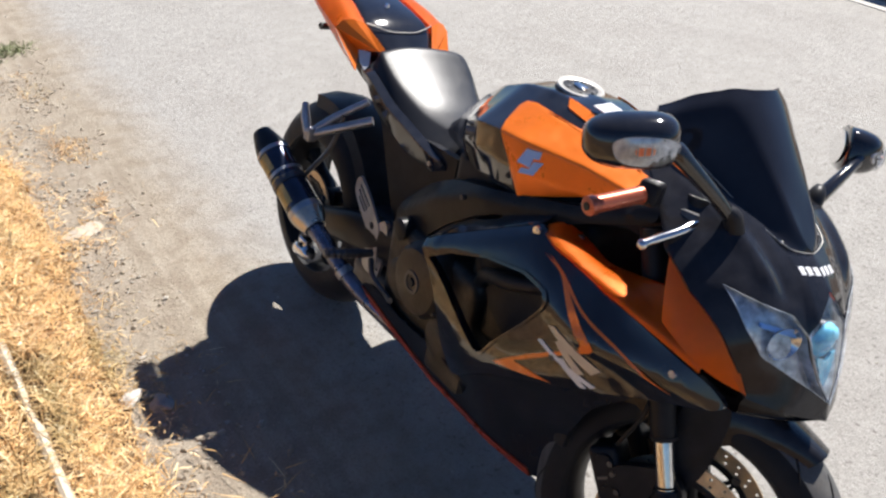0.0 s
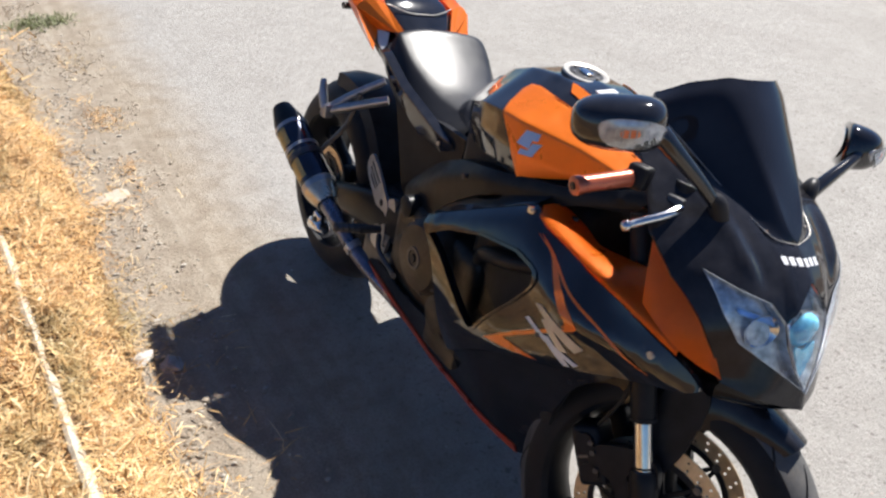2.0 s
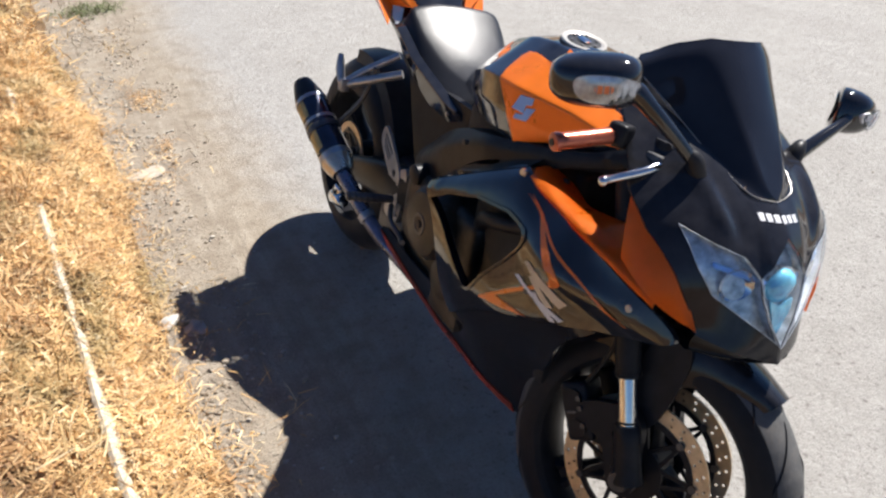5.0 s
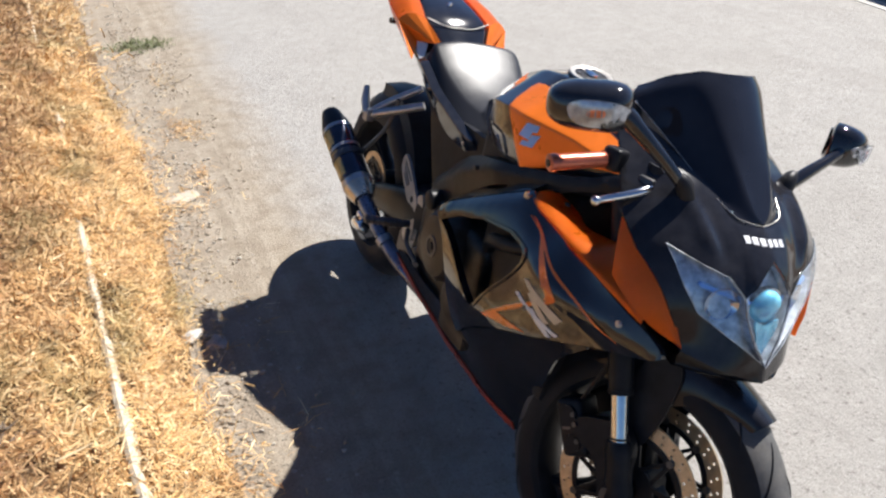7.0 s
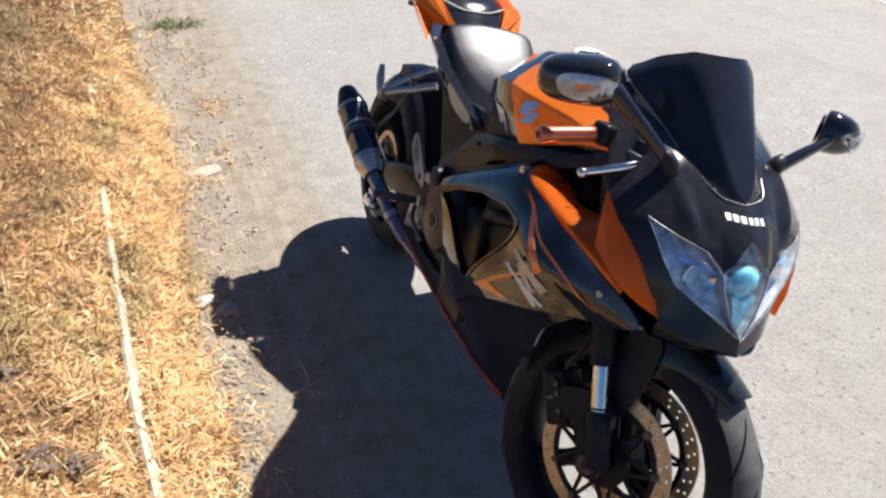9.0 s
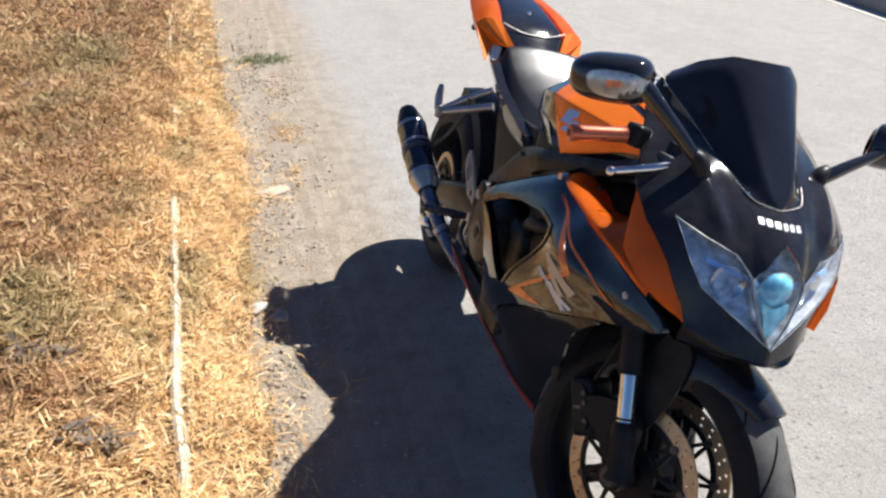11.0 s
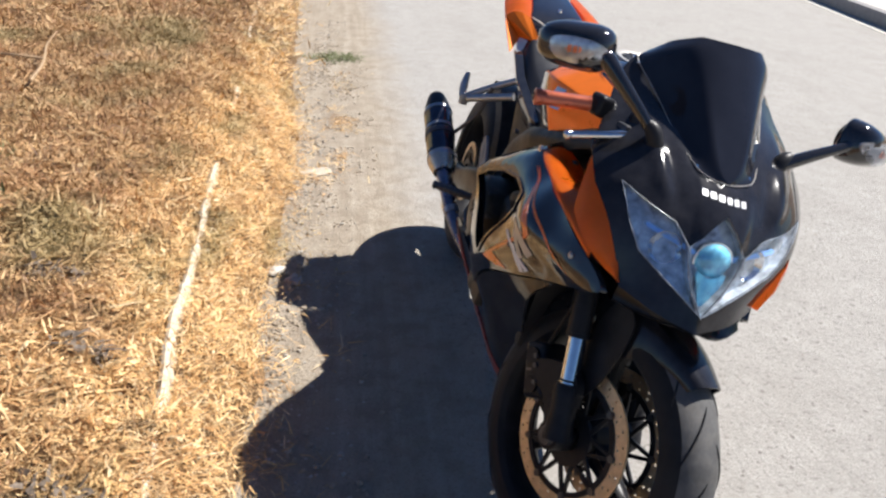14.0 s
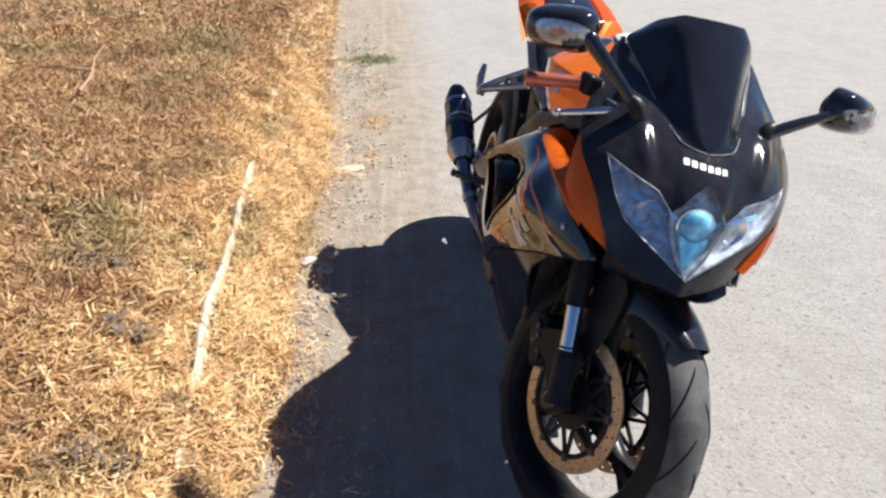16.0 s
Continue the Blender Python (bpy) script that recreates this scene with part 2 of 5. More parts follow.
TWIG = surface("grey_brown_twig", (0.38, 0.26, 0.15), 0.8, vary=0.3, scale=60)

# ---- mesh helpers ----
LEAN = 12.0


def link(name, bm, material, parent=None, label="", smooth=True):
    bmesh.ops.recalc_face_normals(bm, faces=bm.faces)
    me = bpy.data.meshes.new(name)
    bm.to_mesh(me)
    bm.free()
    if smooth:
        for p in me.polygons:
            p.use_smooth = True
        me.set_sharp_from_angle(angle=radians(38))
    me.materials.append(material)
    ob = new(name, me)
    if parent is not None:
        ob.parent = parent
    if label:
        tagged(ob, label)
    return ob


def part(name, bm, material, parent, label="", smooth=True):
    return link(name, bm, material, parent, label, smooth)


def spline(pts, n, closed=False):
    """n points evenly along a Catmull-Rom curve through pts."""
    p = np.array(pts, float)
    if closed:
        q = np.vstack([p[-1], p, p[0], p[1]])
        segs = len(p)
    else:
        q = np.vstack([2 * p[0] - p[1], p, 2 * p[-1] - p[-2]])
        segs = len(p) - 1
    out = []
    for u in (np.arange(n) / n * segs if closed else np.linspace(0, segs, n)):
        i = min(int(u), segs - 1)
        t = u - i
        a, b, c, d = q[i:i + 4]
        out.append(0.5 * ((2 * b) + (c - a) * t + (2 * a - 5 * b + 4 * c - d) * t * t + (3 * b - a - 3 * c + d) * t ** 3))
    return np.array(out)


def grid_mesh(rows, ring=False, caps=False):
    """A mesh from rows of points. ring: each row closes on itself; caps: the end rows are filled."""
    bm = bmesh.new()
    vs = [[bm.verts.new(p) for p in r] for r in rows]
    n = len(vs[0])
    for a, b in zip(vs, vs[1:]):
        for j in range(n if ring else n - 1):
            k = (j + 1) % n
            bm.faces.new((a[j], a[k], b[k], b[j]))
    if caps:
        bm.faces.new(vs[0][::-1])
        bm.faces.new(vs[-1])
    return bm


def loft(sections, n_along=24, n_round=32, ring=True, caps=True):
    """A smooth skin through sections, each a list of as many points."""
    rows = [spline(sec, n_round, ring) for sec in sections]
    cols = [spline([r[j] for r in rows], n_along) for j in range(n_round)]
    return grid_mesh([[cols[j][i] for j in range(n_round)] for i in range(n_along)], ring, caps)


def tube(pts, radius, n=12, steps=0, caps=True):
    """A round bar along pts; radius is one number or one for each point."""
    rad = [radius] * len(pts) if isinstance(radius, (int, float)) else list(radius)
    if steps:
        both = spline([(*p, r) for p, r in zip(pts, rad)], steps)
        pts, rad = both[:, :3], both[:, 3]
    pts = [Vector(p) for p in pts]
    rows = []
    for i, p in enumerate(pts):
        d = (pts[min(i + 1, len(pts) - 1)] - pts[max(i - 1, 0)]).normalized()
        a = d.orthogonal() if i == 0 else (a - d * a.dot(d))
        a = a.normalized()
        b = d.cross(a)
        rows.append([p + (a * math.cos(t) + b * math.sin(t)) * rad[i] for t in np.linspace(0, 2 * math.pi, n, endpoint=False)])
    return grid_mesh(rows, True, caps)


def revolve(profile, centre, n=64, closed=True):
    """Turns a profile of (x, r) round the x axis through centre."""
    cx, cy, cz = centre
    rows = [[(cx + x, cy + r * math.cos(t), cz + r * math.sin(t)) for x, r in profile] for t in np.linspace(0, 2 * math.pi, n, endpoint=False)]
    return ring_mesh(rows, closed)


def ring_mesh(rows, closed):
    bm = bmesh.new()
    vs = [[bm.verts.new(p) for p in r] for r in rows]
    n = len(vs[0])
    for i in range(len(vs)):
        a, b = vs[i], vs[(i + 1) % len(vs)]
        for j in range(n if closed else n - 1):
            k = (j + 1) % n
            bm.faces.new((a[j], a[k], b[k], b[j]))
    return bm


def block(x0, x1, y0, y1, z0, z1, bevel=0.006, seg=2):
    bm = bmesh.new()
    bmesh.ops.create_cube(bm, size=1)
    for v in bm.verts:
        v.co = Vector(((x0 + x1) / 2 + v.co.x * (x1 - x0), (y0 + y1) / 2 + v.co.y * (y1 - y0), (z0 + z1) / 2 + v.co.z * (z1 - z0)))
    if bevel:
        bmesh.ops.bevel(bm, geom=list(bm.edges), offset=bevel, segments=seg, affect="EDGES", profile=0.6)
    return bm


def merge(*bms):
    out = bms[0]
    for b in bms[1:]:
        me = bpy.data.meshes.new("join")
        b.to_mesh(me)
        b.free()
        out.from_mesh(me)
        bpy.data.meshes.remove(me)
    return out


def moved(bm, m):
    bmesh.ops.transform(bm, matrix=m, verts=bm.verts)
    return bm


def thin_plate(ctrl):
    """A smooth height f(a, b) through control points (a, b, height)."""
    pts, val = np.array([c[:2] for c in ctrl], float), np.array([c[2] for c in ctrl], float)
    n = len(pts)

    def kern(d):
        return np.where(d > 1e-9, d * d * np.log(np.maximum(d, 1e-9)), 0)
    a = np.zeros((n + 3, n + 3))
    a[:n, :n] = kern(np.linalg.norm(pts[:, None] - pts[None], axis=2)) + np.eye(n) * 1e-4
    a[:n, n], a[:n, n + 1:], a[n, :n], a[n + 1:, :n] = 1, pts, 1, pts.T
    w = np.linalg.solve(a, np.r_[val, 0, 0, 0])
    return lambda u, v: float(w[:n] @ kern(np.hypot(pts[:, 0] - u, pts[:, 1] - v)) + w[n] + w[n + 1] * u + w[n + 2] * v)


def inside(p, poly):
    x, y = p
    hit = False
    for (x0, y0), (x1, y1) in zip(poly, poly[1:] + poly[:1]):
        if (y0 > y) != (y1 > y) and x < (x1 - x0) * (y - y0) / (y1 - y0) + x0:
            hit = not hit
    return hit


def finer(poly, step):
    out = []
    for a, b in zip(poly, poly[1:] + poly[:1]):
        n = max(1, int(math.dist(a, b) / step))
        out += [(a[0] + (b[0] - a[0]) * i / n, a[1] + (b[1] - a[1]) * i / n) for i in range(n)]
    return out


def rounded(poly, n):
    return [tuple(p) for p in spline(poly, n, True)]


def sheet(poly, to3d, thick, holes=(), step=0.02):
    """A panel: the flat outline poly (with holes) is meshed, laid on a surface by to3d(u, v, depth) and given a thickness with rolled edges."""
    from mathutils.geometry import delaunay_2d_cdt
    loops = [finer(list(poly), step)] + [finer(list(h), step) for h in holes]
    verts, edges = [], []
    for lp in loops:
        k = len(verts)
        verts += lp
        edges += [(k + i, k + (i + 1) % len(lp)) for i in range(len(lp))]
    us, vs_ = [p[0] for p in loops[0]], [p[1] for p in loops[0]]
    u = min(us) + step / 2
    row = 0
    while u < max(us):
        v = min(vs_) + step * (0.25 if row % 2 else 0.5)
        while v < max(vs_):
            p = (u, v)
            if inside(p, loops[0]) and not any(inside(p, h) for h in loops[1:]) and min(abs(p[0] - q[0]) + abs(p[1] - q[1]) for lp in loops for q in lp) > step * 0.55:
                verts.append(p)
            v += step
        u += step
        row += 1
    res = delaunay_2d_cdt([Vector(p) for p in verts], edges, [], 0, 1e-6)
    pts, tris = res[0], []
    for f in res[2]:
        c = sum((pts[i] for i in f), Vector((0, 0))) / len(f)
        if inside((c.x, c.y), loops[0]) and not any(inside((c.x, c.y), h) for h in loops[1:]):
            tris.append(f)
    bm = bmesh.new()
    top = [bm.verts.new(to3d(p.x, p.y, 0.0)) for p in pts]
    low = [bm.verts.new(to3d(p.x, p.y, thick)) for p in pts]
    count = {}
    for f in tris:
        for a, b in zip(f, f[1:] + f[:1]) if isinstance(f, list) else zip(f, tuple(f[1:]) + tuple(f[:1])):
            count[(a, b)] = 1
        bm.faces.new([top[i] for i in f])
        bm.faces.new([low[i] for i in reversed(f)])
    for a, b in count:
        if (b, a) not in count:
            bm.faces.new((top[b], top[a], low[a], low[b]))
    for v in [v for v in bm.verts if not v.link_faces]:
        bm.verts.remove(v)
    return bm


def on_side(f, side, lift=0.0):
    """Lays (y, z) on the flank whose half-width is f(y, z). side: -1 right of the rider, 1 left."""
    return lambda y, z, d: (side * (f(y, z) + lift - d) + (2 * nose_centre(max(z, .69)) if side > 0 else 0.0), y, z)


def nose_centre(z):
    """The nose leans a little more than the rest: its middle line drifts with height."""
    return 0.004 + 0.09 * (max(z, .60) - .85)


def on_front(f, lift=0.0):
    """Lays (x, z) on the nose, whose depth is f(|x|, z); it narrows towards the chin, and the left shoulder is fuller."""
    return lambda x, z, d: (x * 1.05 * (1 - .11 * min(1.0, max(0.0, (.85 - z) / .15))) + .016 * min(1.0, max(0.0, (x - .05) / .13)) * min(1.0, max(0.0, (z - .70) / .08)) + nose_centre(z), f(abs(x), z) - lift + d, z)


def on_plane(x0, side=-1):
    return lambda y, z, d: (side * (x0 - d), y, z)


def mirrored(poly):
    return [(-x, z) for x, z in reversed(poly)]


def both_halves(half):
    """A closed symmetric outline from the half with x >= 0, listed from the top centre to the bottom centre."""
    return list(half) + [(-x, z) for x, z in reversed(half) if x > 1e-6]


def circle(cx, cy, r, n=12):
    return [(cx + r * math.cos(t), cy + r * math.sin(t)) for t in np.linspace(0, 2 * math.pi, n, endpoint=False)]


def stadium(a, b, r, n=8):
    """An outline round the segment a-b."""
    d = math.atan2(b[1] - a[1], b[0] - a[0])
    return [(a[0] + r * math.cos(d + t), a[1] + r * math.sin(d + t)) for t in np.linspace(math.pi / 2, 1.5 * math.pi, n)] + [(b[0] + r * math.cos(d + t), b[1] + r * math.sin(d + t)) for t in np.linspace(-math.pi / 2, math.pi / 2, n)]


# ---- ground, bank and kerbs ----
def edge_of(y):
    """How far the straw edge lies from the bike's line, with its wander."""
    y = max(y, -2.0)
    if y < 2.7:
        e = 0.735
    elif y < 5.4:
        e = 0.735 + (y - 2.7) * 0.046
    else:
        e = 0.859 + (min(y, 14) - 5.4) * 0.044
    return e - 0.035 * noise.noise((0.3, y * 1.7, 4)) - 0.030 * noise.noise((0.7, y * 6.1, 8))


def bank_height(x, y):
    d = -x - edge_of(y)
    if d <= 0:
        return -0.02 * min(1, -d / 0.05)

    def ease(t):
        t = min(max(t, 0), 1)
        return t * t * (3 - 2 * t)
    h = 0.012 * ease(d / 0.03) + 0.175 * ease(d / 0.20) + 0.125 * ease((d - 0.19) / 0.42) + 0.02 * min(d, 6)
    return h + ease(d / 0.2) * (0.035 * noise.noise((x * 2.3, y * 2.3, 0)) + 0.024 * noise.noise((x * 7, y * 7, 3)) + 0.014 * noise.noise((x * 19, y * 19, 6)))


bm = bmesh.new()
bmesh.ops.create_grid(bm, x_segments=60, y_segments=60, size=300)
tagged(link("ground", bm, GROUND, smooth=False), "pale sandy worn asphalt road with a dirt verge", "ground", kind="structure")

xs = list(np.arange(-0.52, -3.2, -0.03)) + [-3.6, -4.2, -5, -7, -10, -16, -30, -80, -300]
ys = [-300, -80, -30, -12, -6, -4] + list(np.arange(-3, 9.01, 0.06)) + [11, 14, 20, 40, 100, 300]
bm = grid_mesh([[(x, y, bank_height(x, y)) for x in xs] for y in ys])
tagged(link("bank", bm, LITTER), "low bank of dry soil under straw litter", "bank", kind="structure")


def kerb_bar(name, line, half, top, low, material, parent=None):
    """A long kerb with a worn rounded top along a line of (x, y)."""
    rows = []
    pts = spline(line, 260)
    for i, (x, y) in enumerate(pts):
        x += 0.004 * noise.noise((y * 2.6, 3, 7)) + 0.003 * noise.noise((y * 8, 3, 1))
        j = 0.010 * noise.noise((x * 5, y * 5, 5)) + 0.005 * noise.noise((y * 30, 2, 1)) - 0.006 * abs(noise.noise((y * 1.7, 8, 1)))
        top = bank_height(x, y) + float(np.interp(y, [.05, .46, .92, .97, 1.24, 1.32, 1.80, 1.90, 2.6, 2.75, 3.1, 3.3], [.002, .027, .027, .018, .018, .026, .027, .008, .008, .020, .018, .006]))
        rows.append([(x + half + j, y, low), (x + half + j, y, top - 0.03), (x + half * 0.55, y, top - 0.006 + j), (x, y, top + j), (x - half * 0.55, y, top - 0.006 + j), (x - half, y, top - 0.03), (x - half, y, low)])
    return link(name, grid_mesh(rows, True, True), material, parent)


old_kerb = kerb_bar("buried_kerb", [(-0.892, -0.02), (-0.903, 0.25), (-0.933, 0.58), (-0.951, 0.92), (-0.995, 1.79), (-1.044, 2.98), (-1.165, 4.9), (-1.28, 8)], 0.018, 0.220, -0.02, KERBSTONE)
tagged(old_kerb, "pale concrete kerb edge half buried in straw", "kerb", kind="structure")

ALONG = Vector((0.19, 1.0, 0)).normalized()
ACROSS = Vector((1.0, -0.19, 0)).normalized()


def far_strip(name, off0, off1, z0, z1, material, label, category):
    base = Vector((5.72, 6.4, 0))
    bm = block(off0, off1, -70, 90, z0, z1, 0.012, 2)
    m = Matrix((ACROSS, ALONG, (0, 0, 1))).transposed().to_4x4()
    moved(bm, Matrix.Translation(base) @ m)
    return tagged(link(name, bm, material), label, category, kind="structure")


far_strip("gutter", -0.18, 0.02, -0.05, 0.008, CONCRETE, "pale concrete gutter strip along the far road edge", "gutter")
far_strip("kerb", 0.0, 0.16, -0.05, 0.17, SHADEDKERB, "concrete kerb along the far road edge, coloured darker for its shaded face", "kerb")
far_strip("pavement", 0.16, 1.7, -0.05, 0.165, CONCRETE, "pale concrete pavement behind the far kerb", "pavement")
far_strip("field", 1.7, 200, -0.05, 0.16, LITTER, "dry bare ground beyond the pavement", "ground")


def straw(name, count, xr, yr, seed, length, width, flat, label, material, keep=None):
    """Loose blades, each a bent tapering strip, strewn over the bank."""
    rng = np.random.default_rng(seed)
    x = xr[0] + (xr[1] - xr[0]) * rng.random(count)
    y = yr[0] + (yr[1] - yr[0]) * rng.random(count)
    if keep is not None:
        ok = np.array([keep(a, b, r) for a, b, r in zip(x, y, rng.random(count))])
        x, y = x[ok], y[ok]
    n = len(x)
    z = np.array([bank_height(a, b) if a < -0.66 else 0.0 for a, b in zip(x, y)]).clip(0) + rng.random(n) ** 1.6 * flat[2]
    head, pitch = rng.random(n) * 2 * np.pi, rng.normal(flat[0], flat[1], n)
    ln = length * (0.45 + 1.1 * rng.random(n) ** 1.5)
    wd = width * (0.5 + rng.random(n))
    d = np.stack([np.cos(head) * np.cos(pitch), np.sin(head) * np.cos(pitch), np.sin(pitch)], 1)
    s = np.stack([-np.sin(head), np.cos(head), rng.normal(0, 0.5, n)], 1)
    s /= np.linalg.norm(s, axis=1)[:, None]
    base = np.stack([x, y, z], 1)
    bend = rng.normal(0, 0.22, (n, 3)) * ln[:, None]
    mid, tip = base + d * ln[:, None] * 0.5 + bend * 0.5, base + d * ln[:, None] + bend * np.array([1, 1, 0.2])
    mid[:, 2], tip[:, 2] = np.maximum(mid[:, 2], base[:, 2] * 0.97 + 0.004), np.maximum(tip[:, 2], base[:, 2] - 0.03)
    w = s * wd[:, None] * 0.5
    v = np.stack([base - w, base + w, mid - w * 0.9, mid + w * 0.9, tip], 1).reshape(-1, 3)
    k = np.arange(n)[:, None] * 5
    quads, tris = (k + np.array([0, 1, 3, 2])).tolist(), (k + np.array([2, 3, 4])).tolist()
    me = bpy.data.meshes.new(name)
    me.from_pydata(v.tolist(), [], quads + tris)
    me.materials.append(material)
    return tagged(new(name, me), label, "straw", kind="stuff")


def kerb_x(y):
    return -0.895 - 0.054 * y


def near_keep(x, y, r):
    """Where blades lie: thick on the bank, with bare dark gaps between tufts, thinning out towards the road."""
    gap = noise.noise((x * 13, y * 13, 11)) + 0.6 * noise.noise((x * 31, y * 31, 17))
    if gap < -0.30 - 0.25 * min(1.0, max(0.0, (x + 1.0) * 4)) and (r * 7.13) % 1.0 < 0.85:
        return False
    d = -x - edge_of(y) + 0.045 * noise.noise((x * 9, y * 9, 2))
    if d < 0.02:
        return r < 0.30 * math.exp((d - 0.02) / 0.045) + (0.012 + 0.05 * (2.0 < y < 5.0)) * (noise.noise((x * 5, y * 2.4, 5)) > 0.12) and d > -0.32
    if x < -2.3 and r > 1 - (-2.3 - x) / 1.1 * (0.7 + 0.6 * noise.noise((x * 2, y * 2, 3))):
        return False
    k = abs(x - kerb_x(y))
    if k < 0.024 and (0.25 < y < 1.88 or 2.7 < y < 3.2):
        return r < 0.16 + 0.7 * (noise.noise((y * 4.1, 4, 4)) > 0.08)
    return r < min(1.0, 0.35 + d * 5)


straw("straw", 210000, (-0.46, -1.75), (-0.6, 3.6), 11, 0.048, 0.0029, (0.10, 0.30, 0.028), "golden cut straw strewn over the bank", STRAW, near_keep)
straw("straw", 135000, (-1.0, -3.2), (-0.6, 4.2), 12, 0.050, 0.0040, (0.25, 0.45, 0.045), "brown and golden dead grass matted over the bank", STRAW, near_keep)
straw("straw", 60000, (-0.60, -4.5), (3.5, 9.0), 13, 0.085, 0.0075, (0.22, 0.38, 0.04), "dry grass farther along the bank", STRAW, near_keep)
straw("straw", 15000, (-0.62, -3.0), (-0.6, 3.8), 18, 0.030, 0.0062, (0.15, 0.55, 0.045), "broad pale straw leaves on top of the litter", STRAW, near_keep)
straw("straw", 2200, (-1.1, -3.2), (-0.6, 5.0), 19, 0.090, 0.0048, (0.35, 0.4, 0.03), "coarse dead stalks on the bank", STRAW, near_keep)
straw("grass_tuft", 2600, (-0.78, -0.28), (4.55, 5.15), 14, 0.055, 0.005, (0.35, 0.4, 0.01), "small dull green tuft of grass at the dirt edge", WEED, lambda x, y, q: q < 3.0 * math.exp(-((x + 0.53) / 0.14) ** 2 - ((y - 4.86) / 0.10) ** 2) * (0.5 + noise.noise((x * 14, y * 14, 1))))
straw("weed", 160, (-1.66, -1.50), (0.92, 1.10), 15, 0.05, 0.008, (0.5, 0.4, 0.02), "small green weed among the straw", WEED)
straw("weed", 140, (-1.80, -1.62), (1.42, 1.60), 16, 0.05, 0.008, (0.5, 0.4, 0.02), "small green weed among the straw", WEED)
for cx, cy, seed in ((-1.09, 0.365, 31), (-1.23, 0.655, 32), (-1.02, -0.06, 33), (-1.70, 3.0, 34)):
    straw("dead_weed", 260, (cx - 0.09, cx + 0.09), (cy - 0.05, cy + 0.05), seed, 0.035, 0.009, (0.05, 0.25, 0.055), "flattened dark grey-brown dead weed in the straw", DEADWEED, lambda x, y, q, cx=cx, cy=cy: ((x - cx) / 0.08) ** 2 + ((y - cy) / 0.035) ** 2 < 0.4 + q)
straw("dry_grass_tuft", 9000, (-0.80, -0.20), (2.2, 4.4), 17, 0.034, 0.003, (0.25, 0.4, 0.006), "sparse dry grass growing through the dirt", STRAW, lambda x, y, q: q < 2.6 * max(0.0, noise.noise((x * 5, y * 2.4, 7)) - 0.12) * math.exp(-((x + 0.54) / 0.15) ** 2))


def pebble(size, seed, material, name, label, place, flat=0.5, category="stone"):
    rng = random.Random(seed)
    bm = bmesh.new()
    bmesh.ops.create_icosphere(bm, subdivisions=3, radius=1)
    off = Vector((rng.random() * 50, rng.random() * 50, rng.random() * 50))
    for v in bm.verts:
        k = 1 + 0.45 * noise.noise(v.co * 1.1 + off) + 0.16 * noise.noise(v.co * 3.1 + off)
        v.co = Vector((v.co.x * size * k, v.co.y * size * 0.72 * k, v.co.z * size * flat * k))
    moved(bm, Matrix.Translation(place) @ pose(0, 0, 0, 0, 0, rng.random() * 360))
    return tagged(link(name, bm, material), label, category)


pebble(0.042, 1, GREYROCK, "rock", "light grey rock at the edge of the straw", (-0.648, 1.228, 0.006), 0.36)
pebble(0.035, 2, PALEROCK, "rock", "pale rock beside a grey one at the straw edge", (-0.722, 1.285, 0.014), 0.40)
pebble(0.082, 3, FLATSTONE, "rock", "flat pale stone bedded in the dirt", (-0.605, 2.345, 0.001), 0.13)
pebble(0.0048, 4, PALEROCK, "pebble", "tiny white pebble lying on the asphalt", (-0.163, 1.516, 0.003))

rng = np.random.default_rng(5)
verts, faces = [], []
ico = bmesh.new()
bmesh.ops.create_icosphere(ico, subdivisions=1, radius=1)
iv, jf = np.array([v.co[:] for v in ico.verts]), [[v.index for v in f.verts] for f in ico.faces]
ico.free()
for _ in range(2200):
    y = -1.0 + 7.5 * rng.random()
    x = rng.normal(-0.60, 0.10) if rng.random() < 0.7 else -0.5 + 3.5 * rng.random()
    r = (0.0018 + 0.010 * rng.random() ** 4) * (1 if x < -0.4 else 0.6)
    k = len(verts)
    verts += (iv * r * (0.7 + 0.6 * rng.random((len(iv), 1))) * (1, 0.8, 0.6) + (x, y, r * 0.3)).tolist()
    faces += [[k + i for i in f] for f in jf]
gravel_end = len(verts), len(faces)
for _ in range(3200):
    y = -0.6 + 6.0 * rng.random()
    x = -0.70 + 0.40 * rng.random() ** 2.0
    if noise.noise((x * 4, y * 2.5, 2)) < 0.0:
        continue
    q = 0.003 + 0.008 * rng.random() ** 3
    k = len(verts)
    verts += (iv * q * (0.6 + 0.8 * rng.random((len(iv), 1))) * (1, 0.9, 0.6) + (x, y, q * 0.2)).tolist()
    faces += [[k + i for i in f] for f in jf]
clods = bpy.data.meshes.new("dirt_clods")
clods.from_pydata(verts[gravel_end[0]:], [], [[i - gravel_end[0] for i in f] for f in faces[gravel_end[1]:]])
clods.materials.append(CLOD)
tagged(new("dirt_clods", clods), "small brown clods of dry dirt along the straw edge", "dirt", kind="stuff")
verts, faces = verts[:gravel_end[0]], faces[:gravel_end[1]]
me = bpy.data.meshes.new("gravel")
me.from_pydata(verts, [], faces)
me.materials.append(GRAVEL)
tagged(new("gravel", me), "loose gravel scattered over the dirt and asphalt", "gravel", kind="stuff")

